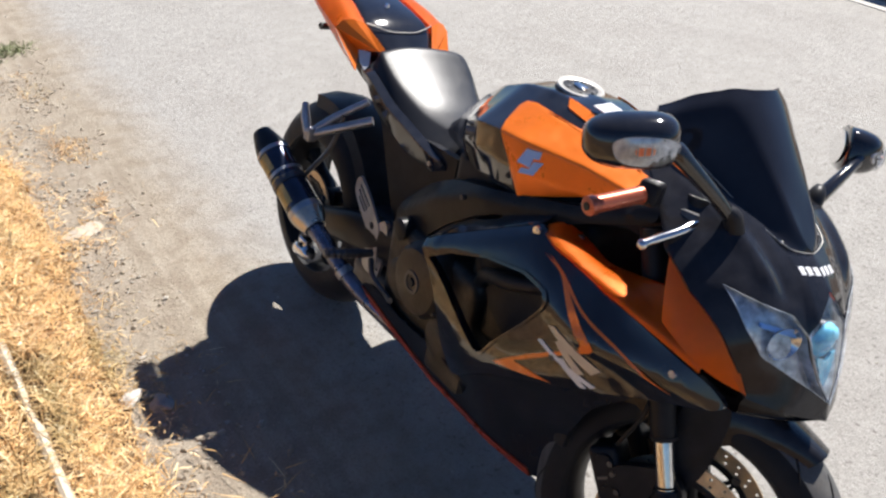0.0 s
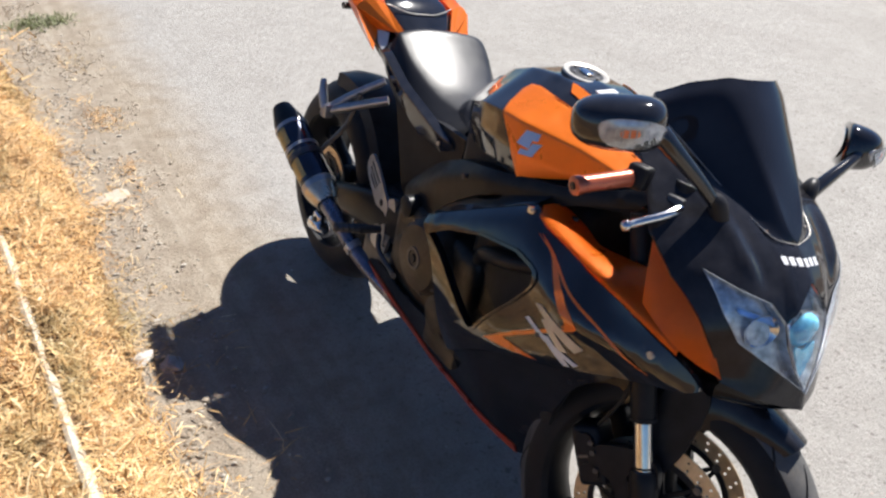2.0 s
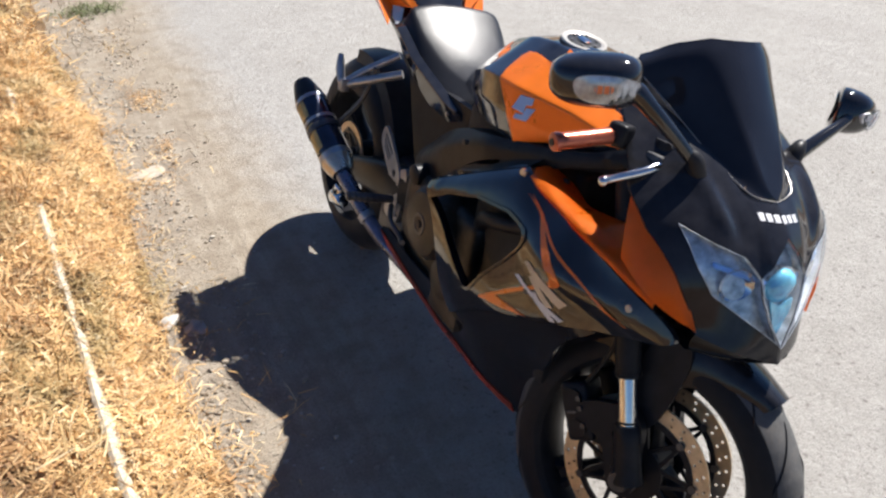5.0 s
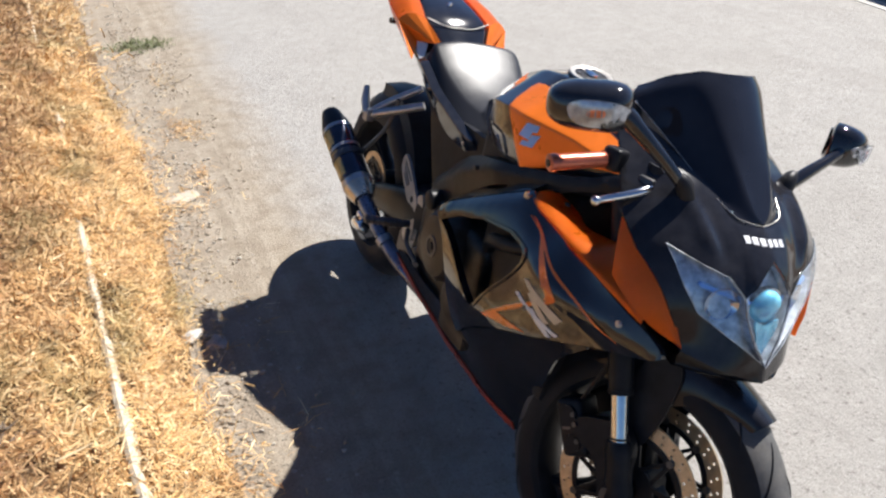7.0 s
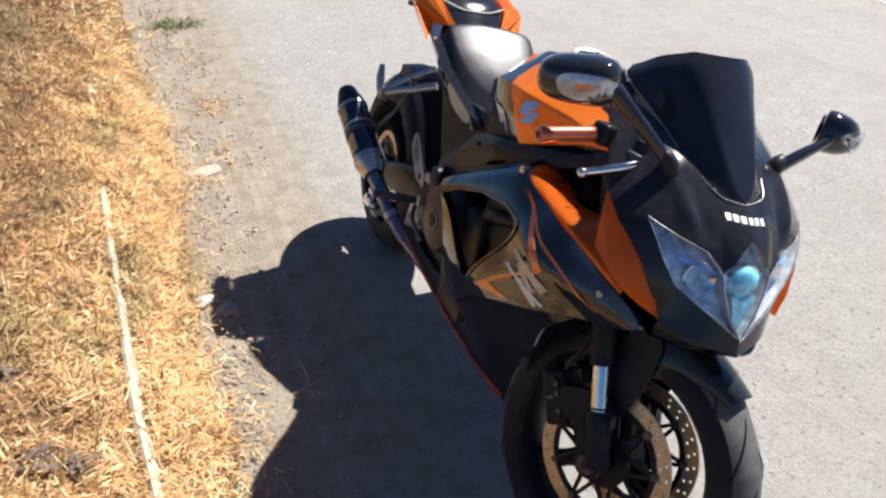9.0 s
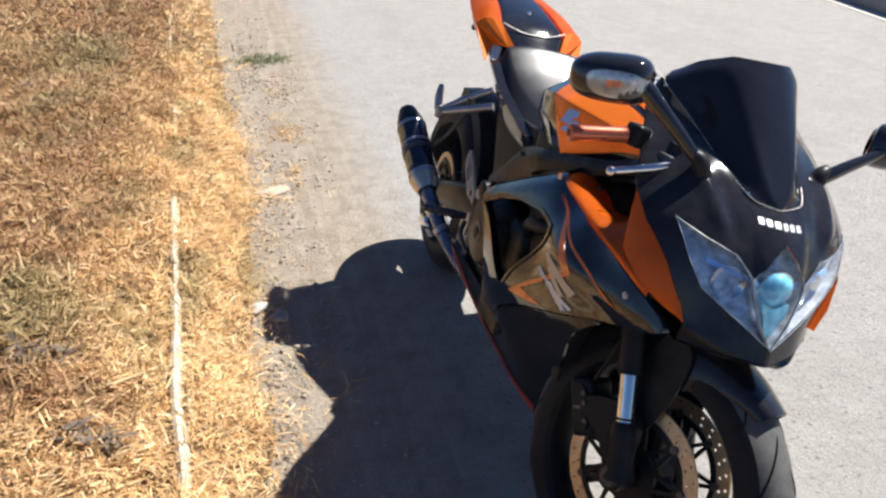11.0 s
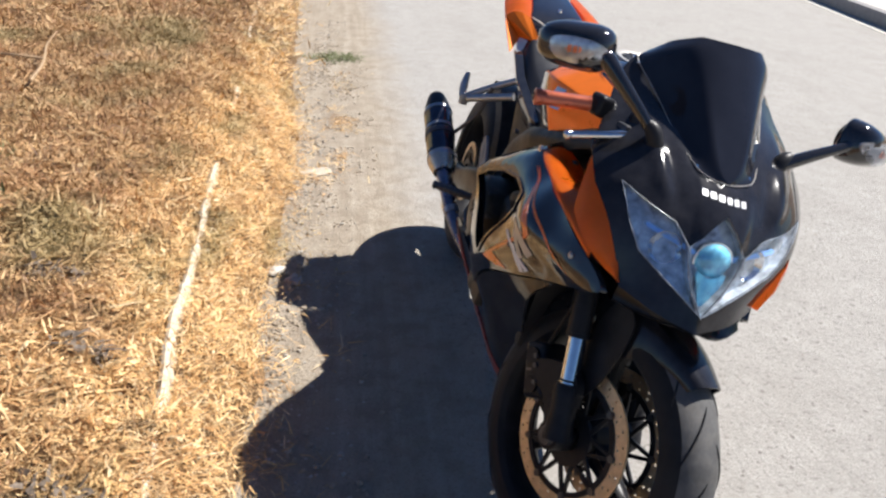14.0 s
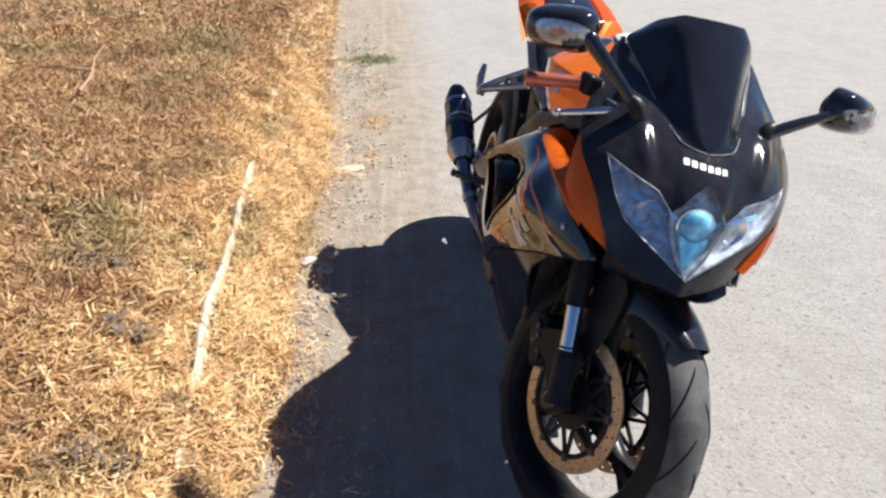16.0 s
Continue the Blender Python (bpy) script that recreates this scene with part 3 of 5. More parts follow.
for pts in ([(-1.86, 2.36, 0.40), (-1.90, 2.65, 0.41), (-1.98, 2.95, 0.42), (-2.02, 3.1, 0.41), (-2.04, 3.33, 0.43)], [(-1.93, 2.75, 0.41), (-2.05, 2.72, 0.43), (-2.2, 2.78, 0.42)]):
    tagged(link("twig", tube(pts, [0.007, 0.006, 0.005, 0.004, 0.003][:len(pts)], 8, 20), TWIG), "bare crooked twig lying on the dry grass", "twig")

# ---- motorcycle: x to the rider's left, y to the rear, z up, from the front contact; it leans on its stand ----
bike = new("motorcycle")
bike.rotation_euler, bike.location = (0, radians(LEAN), 0), (0, 0, 0.003)
tagged(bike, "black and orange sport motorcycle leaning on its side stand", "motorcycle")
REAR = (-0.006, 1.468, 0.330)
FRONT_C = (0.0, 0.0, 0.30)
RAKE = Vector((0, math.sin(radians(23.8)), math.cos(radians(23.8))))
STEER = Matrix.Translation((-0.039, -0.020, 0)) @ Matrix.Translation((0, -0.097, 0)) @ Matrix.Rotation(radians(22), 4, RAKE) @ Matrix.Translation((0, 0.097, 0))
SIDES = ((-1, "right"), (1, "left"))

FLANK_BASE = thin_plate([(-.096, .697, .143), (-.043, .646, .176), (-.007, .689, .20), (.07, .876, .207), (.35, .785, .205), (.363, .772, .215), (.594, .635, .262), (.609, .642, .268), (.448, .416, .252), (.316, .521, .268), (.1, .7, .225), (.9, .311, .20), (.267, .216, .15), (.5, .25, .17), (.7, .25, .17), (.2, .4, .180), (.05, .6, .205), (.75, .45, .235), (.3, .65, .25), (.45, .7, .245), (.3, .35, .185), (.287, .797, .172), (.25, .825, .148), (.19, .806, .172), (.13, .80, .190), (.172, .752, .222), (.307, .742, .228), (.22, .732, .231), (.126, .674, .243), (.229, .615, .262), (.201, .541, .248), (.105, .590, .230)])


def FLANK(y, z):
    """The flank with a fold that runs down towards the front corner."""
    zl = .657 + .085 * (y + .05)
    k = max(0.0, 1 - (z - zl) / .055) if z > zl else max(0.0, 1 - (zl - z) / .03)
    brow = float(np.interp(y, [.36, .46, .557, .60, .64], [.790, .738, .684, .660, .632])) - .026
    tilt = .8 * max(0.0, z - brow) * min(1.0, max(0.0, (y - .33) / .06)) if z < brow + .06 else 0.0
    return FLANK_BASE(y, z) + .017 * k * min(1.0, max(0.0, (.30 - y) / .14)) - tilt


def smooth(u):
    u = min(max(u, 0.0), 1.0)
    return u * u * (3 - 2 * u)


NOSE = thin_plate([(0, .669, -.176), (0, .692, -.169), (0, .849, -.095), (.052, .797, -.116), (.173, .85, -.013), (0, .899, -.04), (.051, .909, -.015), (.207, .876, .07), (.2, .833, .012), (.176, .782, -.051), (.143, .697, -.098), (.12, .93, .037), (.1, .76, -.11), (.08, .69, -.145), (.123, 1.038, .235), (.088, .97, .10), (.19, .93, .13), (.16, .985, .2)])


def hooded(x, z):
    """The nose with a raised hood above the centre lamp and a soft ridge up to each mirror."""
    x = abs(x)
    edge = float(np.interp(z, [.80, .858, .90], [.050, .058, .062]))
    hood = .0075 * smooth((edge - x) / .012) * smooth((.918 - z) / .055) * smooth((z - .80) / .02)
    line = float(np.interp(z, [.84, .90, .96], [.098, .118, .140]))
    ridge = .010 * math.exp(-((x - line) / .013) ** 2) * smooth((z - .846) / .035) * smooth((.985 - z) / .03)
    groove = .006 * math.exp(-((x - (edge + line) / 2) / .012) ** 2) * smooth((z - .835) / .02) * smooth((.94 - z) / .03)
    return NOSE(x, z) - hood - ridge + groove


# wheels
def tyre_bm(centre, radius, half, bead):
    arc = [(half * math.sin(a), radius - half + half * math.cos(a)) for a in np.linspace(-1.75, 1.75, 19)]
    prof = [(-half * 0.78, bead)] + arc + [(half * 0.78, bead), (half * 0.62, bead + 0.012), (-half * 0.62, bead + 0.012)]
    return revolve(prof, centre, 144)


def rim_bm(centre, half):
    prof = [(-half, 0.226), (-half, 0.219), (-half * 0.7, 0.211), (0, 0.204), (half * 0.7, 0.211), (half, 0.219), (half, 0.226), (half * 0.8, 0.221), (0, 0.212), (-half * 0.8, 0.221)]
    return revolve(prof, centre, 72)


def spokes_of(wheel, centre, m, spokes=3, first=math.pi + 0.28):
    """Broad hollow cast spokes, one of them pointing forwards."""
    part("hub", moved(revolve([(-0.045, 0.016), (-0.045, 0.036), (-0.03, 0.048), (0.03, 0.048), (0.045, 0.036), (0.045, 0.016)], centre, 32), m), WHEELBLACK, wheel)
    for k in range(spokes):
        t = 2 * math.pi * k / spokes + first
        tan = Vector((0, -math.sin(t), math.cos(t)))
        rows = []
        for r, w, h in ((0.035, 0.030, 0.028), (0.07, 0.024, 0.024), (0.13, 0.018, 0.019), (0.175, 0.020, 0.019), (0.204, 0.034, 0.024)):
            c = Vector((centre[0], centre[1] + r * math.cos(t), centre[2] + r * math.sin(t)))
            rows.append([c + tan * w * sx + Vector((h * sy, 0, 0)) for sx, sy in ((-1, -.5), (-.6, -1), (-.3, -.7), (.3, -.7), (.6, -1), (1, -.5), (1, .5), (.6, 1), (.3, .7), (-.3, .7), (-.6, 1), (-1, .5))])
        part("spoke", moved(grid_mesh(rows, True, True), m), WHEELBLACK, wheel)


def disc_bm(centre, x, r0, r1, holes, thick=0.005):
    pts = []
    for ring, n in ((0.3, holes), (0.7, holes)):
        rr = r0 + (r1 - r0) * ring
        pts += [circle(rr * math.cos(t), rr * math.sin(t), 0.0034, 7) for t in np.linspace(0, 2 * math.pi, n, endpoint=False) + ring * 0.4]
    return sheet(circle(0, 0, r1, 72), lambda u, v, d: (centre[0] + x + d, centre[1] + u, centre[2] + v), thick, [circle(0, 0, r0, 48)] + pts, 0.03)


def carrier_of(wheel, centre, x, r0, r1, arms, m):
    """A black disc carrier: an inner ring, an outer ring and a web of slanted struts, with a button at the end of each pair."""
    part("disc_carrier", moved(revolve([(x - 0.004, 0.030), (x - 0.004, r0), (x + 0.004, r0), (x + 0.004, 0.030)], centre, 40), m), WHEELBLACK, wheel)
    part("carrier_ring", moved(revolve([(x - 0.003, r1 - 0.012), (x - 0.003, r1 - 0.001), (x + 0.003, r1 - 0.001), (x + 0.003, r1 - 0.012)], centre, 48), m), WHEELBLACK, wheel)
    for t in np.linspace(0, 2 * math.pi, arms, endpoint=False):
        def lay(u, v, d, t=t):
            return (centre[0] + x - 0.003 + d, centre[1] + u * math.cos(t) - v * math.sin(t), centre[2] + u * math.sin(t) + v * math.cos(t))
        for k in (-1, 1):
            strut = [(r0 - 0.004, k * 0.016 - 0.0045), (r1 - 0.008, k * 0.003 - 0.004), (r1 - 0.008, k * 0.003 + 0.004), (r0 - 0.004, k * 0.016 + 0.0045)]
            part("carrier_arm", moved(sheet(strut, lay, 0.006, (), 0.03), m), WHEELBLACK, wheel)
        part("disc_button", moved(tube([lay(r1 - 0.002, 0, -0.003), lay(r1 - 0.002, 0, 0.008)], 0.008, 10), m), DARKALU, wheel)


front_wheel = part("front_wheel", moved(rim_bm(FRONT_C, 0.05), STEER), WHEELBLACK, bike, "black three-spoke alloy front wheel turned to the left")
part("tyre", moved(tyre_bm(FRONT_C, 0.302, 0.062, 0.218), STEER), RUBBER, front_wheel, "dusty black front tyre")
for s, _ in SIDES:
    disc = part("brake_disc", moved(disc_bm(FRONT_C, s * 0.060, 0.121, 0.154, 30), STEER), DISC, front_wheel, "drilled bronze-coloured brake disc")
    carrier_of(front_wheel, FRONT_C, s * 0.060, 0.062, 0.124, 9, STEER)
part("axle", moved(merge(tube([(-0.128, 0, 0.30), (0.128, 0, 0.30)], 0.012, 16), revolve([(-0.122, 0.006), (-0.130, 0.008), (-0.130, 0.019), (-0.122, 0.021)], FRONT_C, 20)), STEER), DARKALU, front_wheel)

rear_wheel = part("rear_wheel", rim_bm(REAR, 0.075), WHEELBLACK, bike, "black three-spoke alloy rear wheel")
part("tyre", tyre_bm(REAR, 0.333, 0.094, 0.222), RUBBER, rear_wheel, "wide dusty black rear tyre")
part("brake_disc", disc_bm(REAR, -0.085, 0.085, 0.112, 18), DISC, rear_wheel)
carrier_of(rear_wheel, REAR, -0.085, 0.05, 0.088, 5, Matrix())
spokes_of(rear_wheel, REAR, Matrix(), first=0.49)
spokes_of(front_wheel, FRONT_C, STEER)
part("axle", merge(tube([(-0.165, REAR[1], REAR[2]), (0.14, REAR[1], REAR[2])], 0.013, 16), revolve([(-0.150, 0.004), (-0.160, 0.014), (-0.156, 0.028), (-0.135, 0.032), (-0.120, 0.022)], REAR, 20)), CHROME, rear_wheel, "polished axle end")

# worn tread band and its grooves on the front tyre
band = [(0.0625 * math.sin(a), 0.240 + 0.0625 * math.cos(a)) for a in np.linspace(-1.0, 1.0, 15)]
part("tread_band", moved(revolve(band + [(x * .985, r - .002) for x, r in band[::-1]], FRONT_C, 96), STEER), TREAD, front_wheel, "grey scuffed tread of the front tyre")
for k in range(14):
    a0 = 2 * math.pi * k / 14
    for s in (-1, 1):
        pts = []
        for u in np.linspace(0, 1, 9):
            a, w = a0 + 0.42 * u + (0.22 if s > 0 else 0), s * (0.12 + 1.05 * u)
            rr = 0.302 - 0.062 + 0.0627 * math.cos(w)
            pts.append((0.0627 * math.sin(w), rr * math.cos(a), 0.30 + rr * math.sin(a)))
        part("tread_groove", moved(tube(pts, [0.0006] + [0.0022] * 7 + [0.0006], 5), STEER), WHEELBLACK, front_wheel)

# fork, brakes and mudguard
SLIP = Matrix.Translation((0, 0.133, 0.352)) @ pose(0, 0, 0, -34, 0, 0) @ Matrix.Translation((0, -0.105, -0.38))
for s, _ in SIDES:
    def along(z, x=s * 0.105, fwd=0.012):
        return (x, (z - 0.30) * math.tan(radians(23.8)) - fwd, z)
    leg = part("fork_leg", moved(tube([along(0.492), along(0.51), along(0.78), along(0.845)], [0.0235, 0.0245, 0.0255, 0.0245], 20), STEER), WHEELBLACK, bike, "black upper fork tube")
    part("stanchion", moved(tube([along(0.37), along(0.52)], 0.0185, 20), STEER), CHROME, leg, "bright polished fork stanchion")
    part("dust_seal", moved(tube([along(0.494), along(0.500)], 0.0258, 20), STEER), WHEELBLACK, leg)
    foot = merge(tube([along(0.405), along(0.385), along(0.335), along(0.30)], [0.0240, 0.0270, 0.0270, 0.0300], 16, 10), tube([(s * 0.075, 0, 0.30), (s * 0.122, 0, 0.30)], 0.030, 18))
    part("fork_foot", moved(foot, STEER), WHEELBLACK, leg)
    part("caliper_bracket", moved(sheet(rounded([(-.012, .30), (.0, .40), (.035, .435), (.09, .420), (.135, .390), (.130, .350), (.08, .345), (.035, .30), (.01, .272)], 44), lambda y, z, d, s=s: (s * (.108 - d), y, z), .022, [circle(.045, .375, .010)], .02), STEER), WHEELBLACK, leg)
    part("travel_ring", moved(tube([along(0.409), along(0.413)], 0.0193, 20), STEER), WHEELBLACK, leg)
    cal = block(s * 0.066 - 0.036, s * 0.066 + 0.036, 0.075, 0.135, 0.33, 0.45, 0.012, 3)
    for z in (0.36, 0.42):
        cal = merge(cal, tube([(s * 0.108, 0.105, z), (s * 0.045, 0.105, z)], 0.019, 16))
    caliper = part("brake_caliper", moved(moved(cal, SLIP), STEER), WHEELBLACK, bike, "black radial brake caliper")
    for z in (0.365, 0.4, 0.42):
        part("caliper_bolt", moved(tube([(s * 0.113, 0.09, z), (s * 0.106, 0.09, z)], 0.0055, 8), STEER @ SLIP), DARKALU, caliper)
    part("marking_bar", moved(block(s * 0.1035 - 0.001, s * 0.1035 + 0.001, 0.080, 0.125, 0.388, 0.3935, 0), STEER @ SLIP), DARKALU, caliper)
    part("brake_hose", moved(tube([(s * 0.085, 0.15, 0.42), (s * 0.11, 0.12, 0.53), (s * 0.095, 0.14, 0.63), (s * 0.07, 0.20, 0.76)], 0.0045, 8, 24), STEER), WHEELBLACK, bike)


def mudguard():
    rows = []
    for i, a in enumerate(np.linspace(-33, 62, 34)):
        t = (a + 41) / 103
        mid = math.exp(-((a - 14) / 24) ** 2)
        half = 0.052 * (1 - 0.55 * max(0, (-a - 18) / 23) ** 1.6) + 0.020 * mid
        crown = 0.317 + 0.008 * math.exp(-((a + 38) / 9) ** 2)
        drop = 0.040 + 0.095 * mid
        row = []
        for u in np.linspace(-1, 1, 19):
            b = abs(u)
            x = half * math.copysign(min(1, b * 1.35) ** 0.8, u) if b > 0 else 0
            r = crown - 0.012 * min(1, b * 1.35) ** 2 - drop * max(0, b - 0.62) / 0.38
            an = radians(a)
            row.append((x, r * math.sin(an), 0.30 + r * math.cos(an)))
        rows.append(row)
    return grid_mesh(rows)


guard_bm = moved(mudguard(), STEER)
bmesh.ops.solidify(guard_bm, geom=list(guard_bm.faces), thickness=0.003)
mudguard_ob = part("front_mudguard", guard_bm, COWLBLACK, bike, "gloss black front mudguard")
for s in (-1, 1):
    part("guard_skirt", moved(sheet(rounded([(-.010, .585), (.05, .60), (.072, .52), (.058, .44), (.034, .385), (.006, .40), (-.014, .48)], 40), lambda y, z, d, s=s: (s * (.076 - d), y, z), .004, (), .02), STEER), WHEELBLACK, mudguard_ob)

# fairing panels
UPPER = [(.640, .622), (.636, .636), (.60, .660), (.557, .684), (.46, .738), (.372, .786), (.299, .766), (.172, .752), (.052, .731), (-.034, .703), (-.08, .672), (-.074, .655), (-.013, .628), (.062, .598), (.172, .548), (.295, .492), (.40, .428), (.500, .350), (.520, .365), (.553, .482), (.60, .57)]
VENT = [(.606, .604), (.54, .645), (.44, .683), (.338, .702), (.275, .695), (.263, .684), (.264, .670), (.300, .615), (.345, .555), (.378, .504), (.390, .495), (.402, .496), (.500, .548)]
LOWER = [(.945, .335), (.893, .362), (.80, .338), (.71, .334), (.60, .348), (.505, .348), (.40, .424), (.295, .488), (.172, .543), (.062, .593), (.12, .53), (.164, .45), (.205, .37), (.235, .28), (.275, .212), (.44, .195), (.653, .205), (.793, .250), (.90, .300)]
EDGE = [(.947, .333), (.905, .318), (.79, .268), (.653, .223), (.44, .213), (.285, .228), (.275, .210), (.44, .193), (.653, .202), (.793, .247), (.91, .297)]
CHEVRON = [(.307, .755), (.25, .737), (.19, .708), (.145, .683), (.127, .672), (.124, .662), (.132, .652), (.20, .606), (.290, .538), (.250, .538), (.201, .541), (.262, .521), (.343, .503), (.26, .572), (.19, .622), (.160, .645), (.150, .656), (.150, .668), (.20, .699), (.255, .732)]
HAIRLINE = [(.316, .753), (.23, .7265), (.12, .692), (.03, .663), (-.012, .652), (-.010, .655), (.03, .667), (.12, .6965), (.23, .731)]
for s, _ in SIDES:
    flank = on_side(FLANK, s)
    up = part("side_fairing", sheet(rounded(UPPER, 90), flank, 0.012, [VENT], 0.018), BLACK, bike, "gloss black side fairing with an open triangular vent")
    part("vent_lip", sheet([(y + (y - .42) * 0.055, z + (z - .60) * 0.07) for y, z in VENT], on_side(FLANK, s, 0.004), 0.02, [VENT], 0.018), BLACK, up)
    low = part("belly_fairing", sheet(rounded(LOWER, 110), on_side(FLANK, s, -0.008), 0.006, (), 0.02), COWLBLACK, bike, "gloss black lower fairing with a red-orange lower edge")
    part("edge_stripe", sheet(EDGE, on_side(FLANK, s, -0.005), 0.004, (), 0.02), RED, low, "red-orange stripe")
    out = 0.001 if s > 0 else 0.0

    def rider(p, s=s, out=out):
        return Vector((-s * (p[0] - out) + (float(np.interp(p[2], [.697, .73, .78], [-.012, .012, .022])) if s > 0 else 0.0), p[1], p[2]))
    strip_rows = [[(-.196, .362, .768), (-.198, .362, .776), (-.187, .360, .786), (-.178, .356, .791), (-.168, .352, .794)],
                  [(-.205, .335, .767), (-.208, .335, .778), (-.190, .335, .788), (-.168, .336, .792), (-.147, .338, .792)],
                  [(-.212, .300, .765), (-.215, .300, .776), (-.188, .300, .783), (-.155, .300, .778), (-.120, .300, .768)],
                  [(-.217, .240, .762), (-.220, .240, .773), (-.192, .238, .777), (-.166, .236, .771), (-.138, .232, .763)],
                  [(-.220, .165, .753), (-.223, .165, .765), (-.198, .163, .772), (-.174, .162, .773), (-.146, .160, .777)],
                  [(-.217, .095, .742), (-.220, .095, .754), (-.201, .092, .764), (-.182, .090, .774), (-.160, .085, .795)],
                  [(-.211, .045, .732), (-.214, .045, .744), (-.202, .042, .756), (-.188, .040, .768), (-.172, .035, .785)],
                  [(-.204, .000, .722), (-.206, .000, .732), (-.200, .000, .743), (-.190, .000, .754), (-.178, .000, .765)],
                  [(-.187, -.036, .706), (-.188, -.036, .712), (-.186, -.037, .718), (-.182, -.037, .724), (-.178, -.037, .730)]]
    bm = loft([[rider(p) for p in row] for row in strip_rows], 44, 17, False, False)
    bmesh.ops.solidify(bm, geom=list(bm.faces), thickness=.004)
    pan = part("orange_panel", bm, ORANGE, bike, "metallic orange upper fairing panel with a hollowed scoop")
    base_line = spline([(-.217, .040, .766), (-.212, .000, .746), (-.192, -.036, .722), (-.170, -.066, .707), (-.1465, -.1005, .698)], 22)
    fore_line = spline([(-.207, .072, .877), (-.190, .016, .838), (-.168, -.047, .791), (-.158, -.074, .745), (-.1460, -.1015, .697)], 22)
    wing_rows = []
    for a, b in zip(base_line, fore_line):
        wing_rows.append([rider(a + (b - a) * u + np.array((-.010 * u * (1 - u), 0, 0))) for u in np.linspace(0, 1, 9)])
    bm = grid_mesh(wing_rows)
    bmesh.ops.solidify(bm, geom=list(bm.faces), thickness=.003)
    part("panel_wing", bm, ORANGE, pan)

    brim = spline([(.208, .880), (.201, .833), (.177, .782), (.160, .742), (.145, .700)], 22)
    fl = grid_mesh([[rider(a) - Vector((s * .001, 0, 0)), on_front(NOSE, -.001)(s * b[0], b[1], 0)] for a, b in zip(fore_line, brim)])
    bmesh.ops.solidify(fl, geom=list(fl.faces), thickness=.002)
    part("panel_flange", fl, ORANGE, pan)

    def ledge(y, z, d, s=s):
        zl = float(np.interp(y, [.368, .46, .557, .60, .636], [.787, .738, .684, .660, .636]))
        return (s * (FLANK(y, min(z, zl)) + .002 - 2.0 * max(0, z - zl) - d) + (2 * nose_centre(z) if s > 0 else 0), y, z)
    part("fairing_ledge", sheet([(.636, .634), (.60, .659), (.557, .683), (.46, .737), (.370, .786), (.362, .808), (.46, .764), (.56, .711), (.628, .664)], ledge, .006, (), .016), BLACK, up)
    part("chevron_stripe", sheet(CHEVRON, on_side(FLANK, s, 0.0012), 0.001, (), 0.012), STRIPE, up, "orange chevron decal")
    part("line_stripe", sheet(HAIRLINE, on_side(FLANK, s, 0.0012), 0.001, (), 0.012), STRIPE, up, "thin orange pinstripe")
    for (a, b, c, d), m in ((((.232, .652), (.215, .660), (.108, .626), (.122, .610)), SILVER), (((.205, .634), (.192, .642), (.135, .603), (.150, .596)), SILVER), (((.246, .614), (.236, .620), (.112, .588), (.120, .580)), WHITE), (((.196, .606), (.180, .612), (.128, .575), (.140, .570)), WHITE)):
        part("badge_bar", sheet([a, b, c, d], on_side(FLANK, s, 0.0022), 0.001, (), 0.012), m, up)
    for y, z, f, m, r in ((-.005, .690, 0.002, ALU, .0042), (.363, .775, 0.004, CHROME, .006), (.205, .60, .002, DARKALU, .004)):
        x = FLANK(y, z) + f
        part("fairing_screw", merge(tube([(s * (x - .004), y, z), (s * (x + .002), y, z)], [r, r * .8], 14), tube([(s * (x - .004), y, z), (s * (x + .0005), y, z)], [r * 1.7, r * 1.6], 14)), m, up)
    seat_at = rider((-.141, .312, .776))
    part("scoop_screw", merge(tube([seat_at + Vector((0, 0, -.004)), seat_at + Vector((0, 0, .005))], [.0085, .0075], 16), tube([seat_at + Vector((0, 0, .002)), seat_at + Vector((0, 0, .0058))], .0040, 6)), DARKALU, pan)
    # inner wall of the cockpit opening
    part("inner_panel", sheet([(.36, .78), (.25, .82), (.05, .82), (.07, .88), (.12, .93), (.2, .90), (.3, .86)], on_plane(0.095, s), 0.004, (), 0.03), PLASTIC, bike)

bellypan = loft([[(-FLANK(y, z) + .01, y, z), (-.09, y, z - .045), (0, y, z - .055), (.09, y, z - .045), (FLANK(y, z) - .01, y, z), (0, y, z - .03)] for y, z in ((.28, .235), (.4, .205), (.55, .205), (.7, .225), (.88, .30))], 20, 30)
part("belly_pan", bellypan, PLASTIC, bike)

# nose, lamps and screen
LENS_R = [(-.168, .857), (-.128, .842), (-.083, .828), (-.0545, .797), (-.0485, .766), (-.0305, .728), (-.006, .694), (-.045, .716), (-.083, .736), (-.130, .763), (-.152, .803)]
LENS_C = [(-.052, .797), (-.026, .832), (0, .858), (.026, .832), (.052, .797), (.046, .766), (.028, .728), (.0, .690), (-.028, .728), (-.046, .766)]
LENS_L = mirrored(LENS_R)
COWL = both_halves([(0, .899), (.03, .903), (.051, .912), (.075, .945), (.1, .992), (.123, 1.036), (.133, 1.040), (.150, 1.018), (.168, .980), (.192, .925), (.208, .880), (.201, .833), (.177, .782), (.145, .700), (.142, .690), (.09, .678), (.05, .670), (0, .662)])
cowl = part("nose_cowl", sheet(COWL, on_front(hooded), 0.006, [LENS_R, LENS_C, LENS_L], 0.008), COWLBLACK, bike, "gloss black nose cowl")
lip_rows = []
